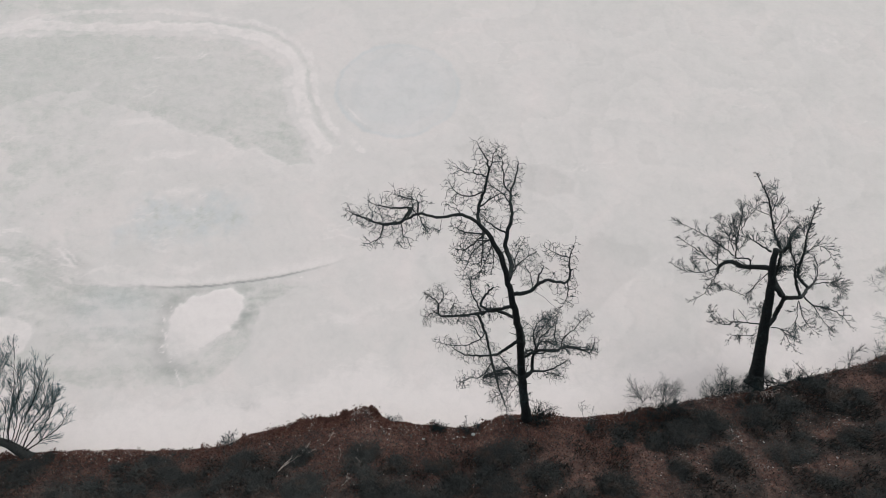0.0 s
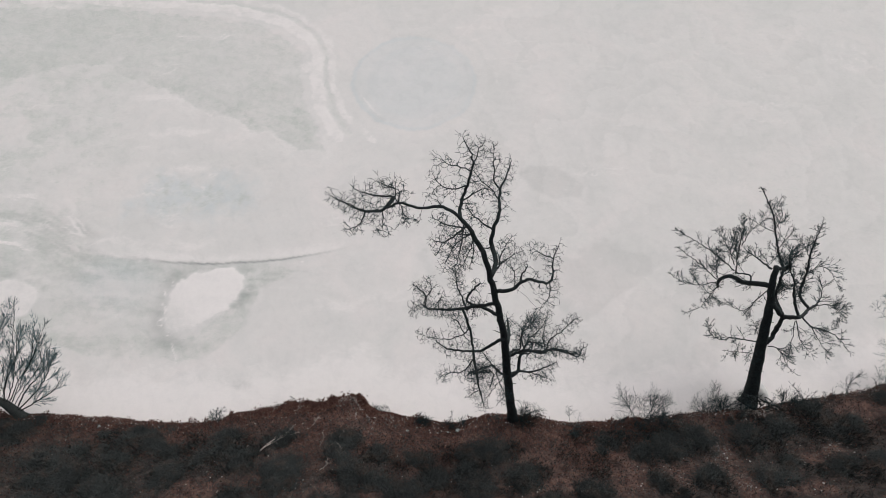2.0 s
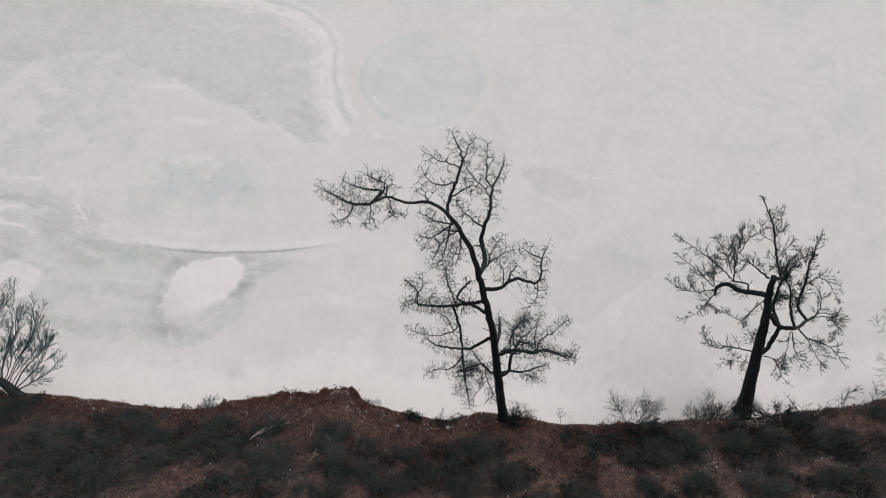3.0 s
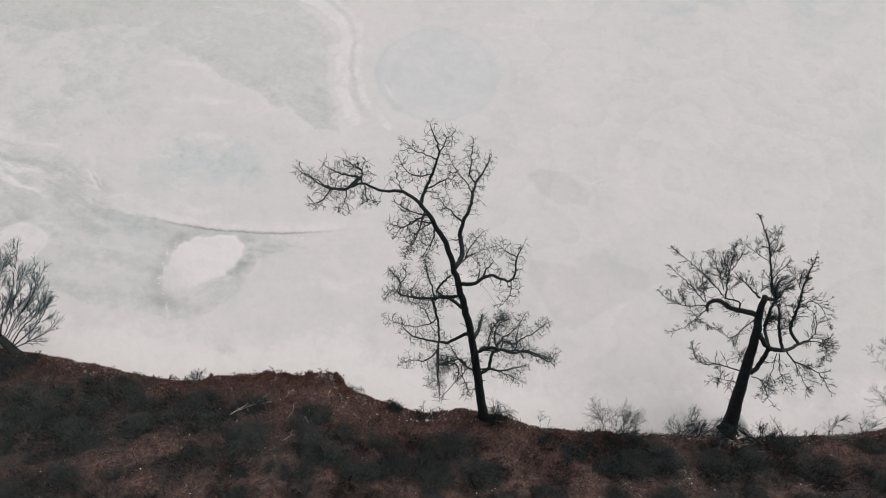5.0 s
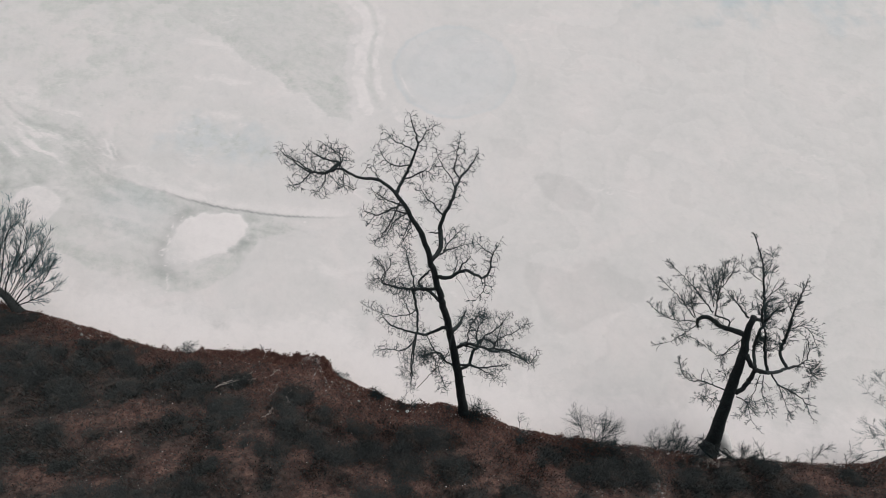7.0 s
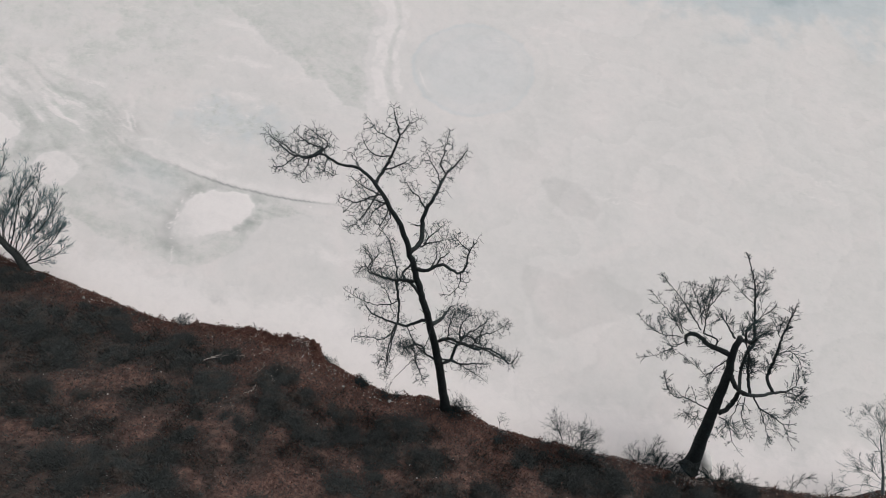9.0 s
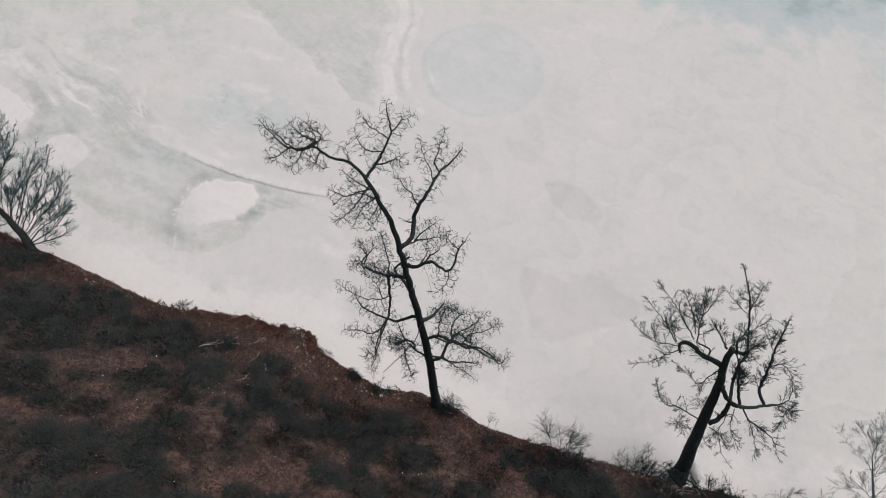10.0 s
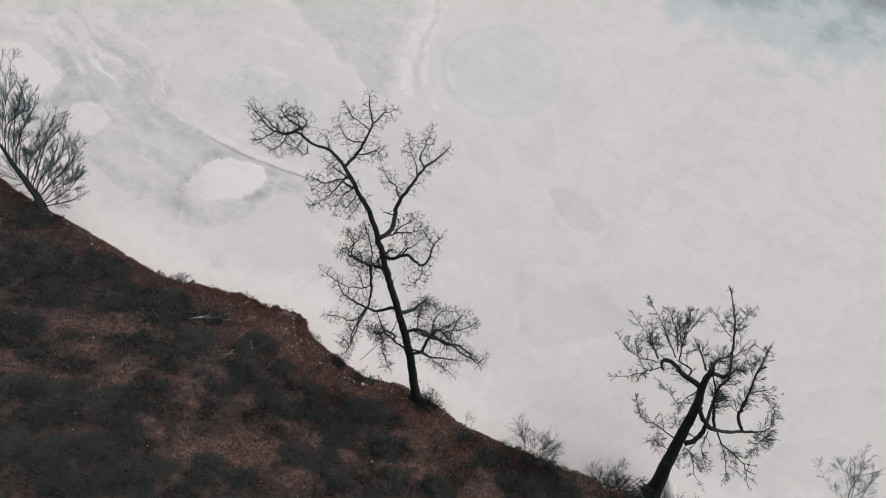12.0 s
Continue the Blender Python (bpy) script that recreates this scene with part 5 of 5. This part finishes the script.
def tilted(x, y, sink=0.0):
    """A place on the slope and the ground's normal there."""
    z, e = float(slope(x, y)), 0.25
    nx, ny = float(slope(x - e, y) - slope(x + e, y)) / (2 * e), float(slope(x, y - e) - slope(x, y + e)) / (2 * e)
    up = Vector((nx * 0.55, ny * 0.55, 1)).normalized()
    return Vector((x, y, z - sink)), up


def planted(mesh, name, x, y, size, turn, label, group, category, flat=1.0, sink=0.04):
    at, up = tilted(x, y, sink)
    m = Matrix.Translation(at) @ up.to_track_quat("Z", "Y").to_matrix().to_4x4() @ pose(0, 0, 0, 0, 0, turn) @ Matrix.Diagonal((size, size, size * flat, 1))
    ob = new(name, mesh)
    ob.matrix_world = m
    return tagged(ob, label, category, group)


def heath_share(x, y):
    """How thickly heather grows at a place, from 0 to 1."""
    d = edge_line(x) - y
    grow = 0.14 + 0.4 * cloud(x, y, 0.5, 301, 5) + 0.45 * cloud(x, y, 1.7, 302, 4, 0.6) + 0.85 * clump_share(x, y) + 0.12 * soft(x, -6.0, 0.0) + 0.16 * soft(x, -12.5, -9.0) + 0.22 * soft(-x, -16.5, -13.5) - 1.0 * bare_ground(x, y) - 0.5 * np.clip(litter_ground(x, y) - 0.45, 0, 1)
    return np.clip(1.5 * grow - 0.2, 0, 1) * soft(-d, -0.35, 0.0)


def build_heath():
    rng = random.Random(77)
    domes = [heather_mesh("heather_bush", 100 + k, 4200, HEATHER, 0.42 + 0.05 * k, 0.023, 0.6) for k in range(6)]
    xs = np.array([rng.uniform(-25, 23) for _ in range(5000)])
    ys = np.array([rng.uniform(-6.5, 11) for _ in range(5000)])
    share, depth, made = heath_share(xs, ys), edge_line(xs) - ys, 0
    for x, y, h, d in zip(xs.tolist(), ys.tolist(), share, depth):
        if d < 0.3 or d > 12 or made >= 298 or rng.random() > h ** 1.8:
            continue
        size = rng.uniform(0.4, 1.05) * (0.5 if d < 0.7 else 1.0)
        planted(rng.choice(domes), "heather_bush", x, y, size, rng.uniform(0, 360), "low dark grey-green heather bush on the slope", "heather on the slope", "bush", rng.uniform(0.3, 0.55), 0.1 * size)
        made += 1


def build_heath_carpet():
    """The heather between the bushes: short sprigs beyond counting."""
    rng, shape, count = random.Random(403), Shape(), 260000
    xs = np.array([rng.uniform(-25, 23) for _ in range(count)])
    ys = edge_line(xs) - np.array([12.0 * rng.random() ** 1.2 for _ in range(count)]) + 0.03
    share, zs = heath_share(xs, ys), slope(xs, ys)
    for x, y, z, h in zip(xs, ys, zs, share):
        if rng.random() > max(h, 0.15 + 0.1 * (x < -7)):
            continue
        p = Vector((x, y, z - 0.02))
        top = p + Vector((rng.gauss(0, 0.07), rng.gauss(0, 0.07), rng.uniform(0.08, 0.12 + 0.22 * h)))
        shape.blade(p, top, rng.uniform(0.018, 0.04), Vector((rng.gauss(0, 1), rng.gauss(0, 1), 0.5)).normalized())
    tagged(mesh_object("heather_carpet", shape.v, shape.f, HEATHER, smooth=False), "dark low heather carpet covering the slope", "heather", kind="stuff")


RIM_X = np.arange(-30, 30, 0.05)
RIM_Y = edge_line(RIM_X)


def rim_at(x):
    return float(np.interp(x, RIM_X, RIM_Y))


def build_litter():
    """Fallen leaves, bracken scraps and chips of stone, too many to count."""
    # most of pale_litter lies on the rim, for lake showing through leaf gaps
    for name, mat, count, size, label, seed in (("leaf_litter", BRACKEN, 100000, 0.055, "scattered red-brown dead leaves and bracken scraps", 401), ("pale_litter", PALE_SCRAP, 2600, 0.05, "scattered pale leaf and twig scraps, on the rim in place of lake showing through gaps", 405), ("dark_litter", HEATHER, 22000, 0.07, "scattered dark heath scraps and twigs", 402)):
        rng, shape = random.Random(seed), Shape()
        xs = np.array([rng.gauss(-5.2, 1.4) if name == "pale_litter" and rng.random() < 0.2 else rng.uniform(-25, 23) for _ in range(count)])
        ys = edge_line(xs) - np.array([min(12.0, abs(rng.gauss(0, 0.16 if name == "pale_litter" and rng.random() < 0.75 else 5.0))) for _ in range(count)]) + 0.03
        zs, red = slope(xs, ys), np.maximum(litter_ground(xs, ys), 0.45 * bare_ground(xs, ys))
        for x, y, z, r in zip(xs, ys, zs, red):
            if name == "leaf_litter" and rng.random() > 0.28 + 0.72 * r:
                continue
            way = Vector((rng.gauss(0, 1), rng.gauss(0, 1), rng.gauss(0.3, 0.5))).normalized() * size * rng.uniform(0.5, 1.8)
            p = Vector((x, y, z + 0.015))
            shape.blade(p, p + way, size * rng.uniform(0.4, 0.9), Vector((rng.gauss(0, 0.6), rng.gauss(0, 0.6), 1)).normalized())
        tagged(mesh_object(name, shape.v, shape.f, mat, smooth=False), label, "litter", kind="stuff")


def build_gravel():
    """Chips of pale stone washed down the bare streaks, too many to count."""
    rng, shape = random.Random(406), Shape()
    # the three spots along the rim stand in for pale flecks there
    for cx, cy, rx, ry, count in ((11.7, 6.3, 0.22, 0.55, 420), (11.45, 7.4, 0.1, 0.35, 60), (12.2, 5.0, 0.3, 0.5, 160), (9.6, 4.9, 0.25, 0.5, 120), (8.2, 4.5, 0.4, 0.5, 60), (13.42, 8.15, 0.10, 0.28, 70), (15.5, 6.4, 0.6, 0.4, 130), (16.6, 7.4, 0.35, 0.35, 120), (14.2, 5.4, 0.7, 0.5, 90), (-9.0, -0.6, 1.6, 0.7, 260), (-3.3, 4.9, 0.7, 0.5, 120), (-3.4, 6.0, 0.25, 0.14, 120), (-2.5, 5.72, 0.4, 0.07, 90), (-5.4, 5.85, 0.7, 0.07, 140), (3.25, 6.25, 0.12, 0.15, 60)):
        for _ in range(count):
            x = rng.gauss(cx, rx)
            y = min(rng.gauss(cy, ry), rim_at(x) - 0.03)
            p, r = Vector((x, y, float(slope(x, y)) + 0.012)), 0.008 + 0.022 * rng.random() ** 2.5
            shape.tube([p - Vector((r, 0, 0)), p + Vector((r * rng.uniform(0.3, 1), r * rng.uniform(-1, 1), r * 0.6))], [r * rng.uniform(0.5, 1.0), r * rng.uniform(0.3, 0.8)], 4)
    tagged(mesh_object("gravel", shape.v, shape.f, STONE, smooth=False), "pale stone chips strewn down bare earth streaks", "gravel", kind="stuff")


def build_rim():
    """Dead leaves and bracken that hang ragged over the lip of the bank."""
    rng, shape = random.Random(404), Shape()
    for _ in range(34000):
        x = rng.gauss(-5.4, 1.7) if rng.random() < 0.35 else rng.uniform(-25, 22)
        if x > 9 and rng.random() < 0.65:
            continue
        clump = float(noise.noise(Vector((x * 1.7, 0.3, 0.0)))) + 0.7 * float(noise.noise(Vector((x * 4.3, 4.3, 0.0))))
        tall = max(0.0, 0.09 + 0.34 * clump + (0.08 if -8.5 < x < -3.2 else 0.0))
        back = abs(rng.gauss(0, 0.30))
        y = rim_at(x) + 0.2 * clump - back + 0.04
        if rng.random() < 0.3:
            over = rng.uniform(0.0, 0.26)
            p = Vector((x, rim_at(x) + over + 0.03, 1.2 - 4.3 * over))
        else:
            p = Vector((x, y, 1.22 + max(0.0, (rim_at(x) - y) * 0.73) + rng.random() * tall * math.exp(-back * 2)))
        way = Vector((rng.gauss(0, 1), rng.gauss(0.2, 1), rng.gauss(0.3, 0.6))).normalized() * rng.uniform(0.04, 0.13)
        shape.blade(p, p + way, rng.uniform(0.025, 0.07), Vector((rng.gauss(0, 0.6), rng.gauss(0, 0.6), 1)).normalized())
    for _ in range(60):
        x = rng.gauss(-5.7, 1.4) if rng.random() < 0.7 else rng.uniform(-22, 8)
        foot = Vector((x, rim_at(x) - 0.08, 1.2))
        top = foot + Vector((rng.gauss(0, 0.08), rng.uniform(0.0, 0.22), rng.uniform(0.12, 0.38)))
        shape.blade(foot, top, 0.02, Vector((0, 1, 0.3)).normalized())
        for _ in range(rng.randrange(8, 26)):
            p = foot.lerp(top, rng.uniform(0.5, 1.1)) + Vector((rng.gauss(0, 0.07), rng.gauss(0, 0.07), rng.gauss(0, 0.04)))
            way = Vector((rng.gauss(0, 1), rng.gauss(0, 1), rng.gauss(0, 0.7))).normalized() * rng.uniform(0.05, 0.11)
            shape.blade(p, p + way, rng.uniform(0.03, 0.06), Vector((rng.gauss(0, 0.6), rng.gauss(0, 0.6), 1)).normalized())
    tagged(mesh_object("bracken_rim", shape.v, shape.f, BRACKEN, smooth=False), "ragged dead leaves and bracken hanging over the bank edge", "bracken", kind="stuff")


def stone_mesh(seed, mat=STONE, fine=1):
    rng, bm = random.Random(seed), bmesh.new()
    bmesh.ops.create_icosphere(bm, subdivisions=fine, radius=1.0)
    for v in bm.verts:
        v.co *= rng.uniform(0.7, 1.15)
        v.co.z *= 0.6
    me = bpy.data.meshes.new("stone")
    bm.to_mesh(me)
    bm.free()
    me.materials.append(mat)
    return me


def build_stones():
    rng = random.Random(88)
    shapes = [stone_mesh(k) for k in range(5)]
    spots = [(-2.6, 5.75, 0.6), (3.0, 6.45, 0.35), (13.9, 8.9, 0.7), (-17.6, 2.7, 0.6), (-14.2, 3.3, 0.4), (11.9, 5.9, 0.8), (13.5, 5.2, 0.8), (0.2, 5.4, 0.5), (-8.2, 4.6, 0.6)]
    for k in range(290):
        # the later ones lie along the rim, standing in for pale flecks
        if k >= 150:
            x = rng.choice((rng.gauss(-5.2, 1.6), rng.gauss(-3.2, 0.5), rng.gauss(-15.5, 2.5), rng.gauss(13.9, 0.7), rng.uniform(-12, 5)))
            y = float(edge_line(x)) - abs(rng.gauss(0, 0.35)) - 0.05
        elif k < 90:
            cx, cy, spread = spots[k % len(spots)]
            x, y = rng.gauss(cx, spread), rng.gauss(cy, spread * 0.4)
        else:
            x = rng.uniform(-20, 20)
            y = float(edge_line(x)) - rng.uniform(0.1, 9)
        y = min(y, float(edge_line(x)) - 0.06)
        planted(rng.choice(shapes), "stone", x, y, rng.uniform(0.012, 0.05), rng.uniform(0, 360), "small pale stone lying on the slope", "pale stones on the slope", "stone", 1.0, -0.01)


def dead_branch(name, start, way, length, r, seed, label, mat, twigs=0.3, over=0.08):
    rng, shape = random.Random(seed), Shape()
    at, up = tilted(start[0], start[1])
    p = at + up * 0.10
    line, radii = wander(p, way, length, r, r * 0.4, 7, 0.12, 0.0, rng)
    line = [Vector((q.x, q.y, float(slope(q.x, q.y)) + over + 0.05 * rng.random())) for q in line]
    shape.tube(line, radii, 6, 0.1, rng)
    for k in (2, 3, 4, 5, 6):
        side = sideways((line[k] - line[k - 1]).normalized(), rng, 0.3, 0.2)
        spray(shape, line[k], side, length * twigs * rng.uniform(0.5, 1.2), r * 0.5, 2, rng, 0.25, 0.0, 0.006)
    ob = mesh_object(name, [v - at for v in shape.v], shape.f, mat)
    ob.location = at
    tagged(ob, label, "branch")


build_heath()
build_heath_carpet()
build_litter()
build_gravel()
build_rim()
build_stones()
for k, (x, y) in enumerate(((0.86, 5.59), (0.44, 5.45), (-1.31, 5.18), (3.05, 6.34), (3.85, 6.5), (-3.21, 5.53), (-14.69, 3.21), (-12.21, 3.34), (-18.34, 2.61), (-17.70, 2.70))):
    rng = random.Random(600 + k)
    cushion = stone_mesh(600 + k, LICHEN, 3)
    planted(cushion, "lichen_cushion", x, y, rng.uniform(0.05, 0.1), rng.uniform(0, 360), "small whitish lichen cushion on the bank", "lichen cushions on the bank", "lichen", 0.7, 0.0)
dead_branch("dead_branch", (-6.95, 3.1), (0.8, 1.2, -0.6), 1.6, 0.025, 3, "bleached fallen branch lying on the slope", DEADWOOD)
dead_branch("dead_branch", (-6.85, 3.4), (0.75, 0.9, -0.4), 1.15, 0.017, 4, "bleached fallen branch lying on the slope", DEADWOOD)
dead_branch("dead_branch", (-4.6, 3.6), (0.4, 1.2, -0.6), 0.7, 0.010, 5, "thin pale stick lying among heather", DEADWOOD)
for k in range(30):
    turn = random.Random(700 + k)
    dead_branch("dead_branch", (turn.gauss(13.8, 0.8), turn.gauss(8.72, 0.18)), (turn.gauss(0, 1), turn.gauss(0, 0.6), 0), turn.uniform(0.25, 0.7), 0.011, 700 + k, "thin pale stick at the foot of the leaning tree", DEADWOOD, 0.15, turn.uniform(0.1, 0.35))
for k, (x, y) in enumerate(((-4.0, 2.8), (-4.2, 3.7), (-3.5, 4.0), (-4.2, 2.6), (-3.7, 3.4), (-3.7, 4.3))):
    turn = random.Random(800 + k)
    dead_branch("dead_branch", (x, y), (turn.gauss(0.3, 0.4), 1.0, 0), turn.uniform(0.35, 0.7), 0.009, 800 + k, "thin pale stick lying among heather", DEADWOOD)
dead_branch("dead_branch", (-5.3, 4.6), (0.3, 1.2, -0.6), 0.6, 0.009, 6, "thin pale stick lying among heather", DEADWOOD)


# ---- bare shrubs on the bank ----
def bare_shrub(x, y, size, stems, seed, label, mat=TWIG):
    """A tuft of crooked stems that fan out into fine twigs."""
    rng, shape = random.Random(seed), Shape()
    at, _ = tilted(x, y, 0.03)
    for k in range(stems):
        a = rng.uniform(0, 2 * math.pi)
        lean = rng.uniform(0.2, 0.9)
        way = Vector((math.cos(a) * lean, math.sin(a) * lean, rng.uniform(0.6, 1.1)))
        foot = Vector((math.cos(a), math.sin(a), 0)) * rng.uniform(0.02, 0.2) * size
        spray(shape, foot, way, size * rng.uniform(0.35, 1.0), rng.uniform(0.006, 0.012), 3, rng, 0.22, 0.04, 0.0034, 0.9)
    ob = mesh_object("bare_shrub", shape.v, shape.f, mat)
    ob.location = at
    tagged(ob, label, "shrub", "bare shrubs on the bank")


def stand_in_stone():
    """A low stone in the shallows, stand-in for an unclear pale shape behind the foot of the leaning tree."""
    rng, bm = random.Random(930), bmesh.new()
    bmesh.ops.create_icosphere(bm, subdivisions=4, radius=1.0)
    for v in bm.verts:
        lump = 1 + 0.10 * noise.noise(v.co * 1.6) + 0.06 * noise.noise(v.co * 5.0) + rng.uniform(-0.008, 0.008)
        v.co = Vector((v.co.x * 0.25, v.co.y * 0.58, v.co.z * 0.24)) * lump
    me = bpy.data.meshes.new("stone")
    bm.to_mesh(me)
    bm.free()
    me.materials.append(LAKE_PALE)
    me.shade_smooth()
    ob = new("stone", me)
    ob.matrix_world = pose(14.80, 10.12, 0.06, 0, 0, 28)
    tagged(ob, "low pale stone standing in for an unclear pale shape by the leaning tree", "stone")


stand_in_stone()


# shrubs: place, size and number of stems
SHRUBS_EAST = ((8.9, 7.3, 1.5, 9), (8.2, 7.1, 0.8, 8), (9.6, 7.6, 0.8, 8), (5.9, 6.7, 0.9, 3), (12.0, 8.45, 0.95, 20), (12.9, 8.75, 1.05, 30), (15.45, 9.3, 0.75, 24), (15.7, 9.4, 0.5, 18), (16.3, 9.5, 0.8, 5), (18.3, 10.2, 1.1, 5), (19.6, 10.6, 0.9, 5))
SHRUBS_WEST = ((3.8, 6.6, 0.8, 34), (-2.9, 6.0, 0.6, 22), (-0.9, 5.75, 0.42, 30), (-0.5, 5.7, 0.42, 26), (0.5, 5.85, 0.5, 20), (1.0, 6.0, 0.36, 18), (-9.9, 4.35, 0.6, 24), (-6.6, 5.7, 0.5, 8), (-11.9, 3.8, 0.5, 6), (17.2, 9.8, 0.5, 6), (2.2, 6.4, 0.5, 5), (13.5, 8.6, 0.6, 14), (14.0, 8.75, 0.45, 12), (14.6, 8.9, 0.5, 12))
for k, (x, y, size, stems) in enumerate(SHRUBS_EAST + SHRUBS_WEST):
    bare_shrub(x, y, 1.35 * size, round(1.3 * stems), 500 + k, "leafless dark twiggy shrub on the bank edge")
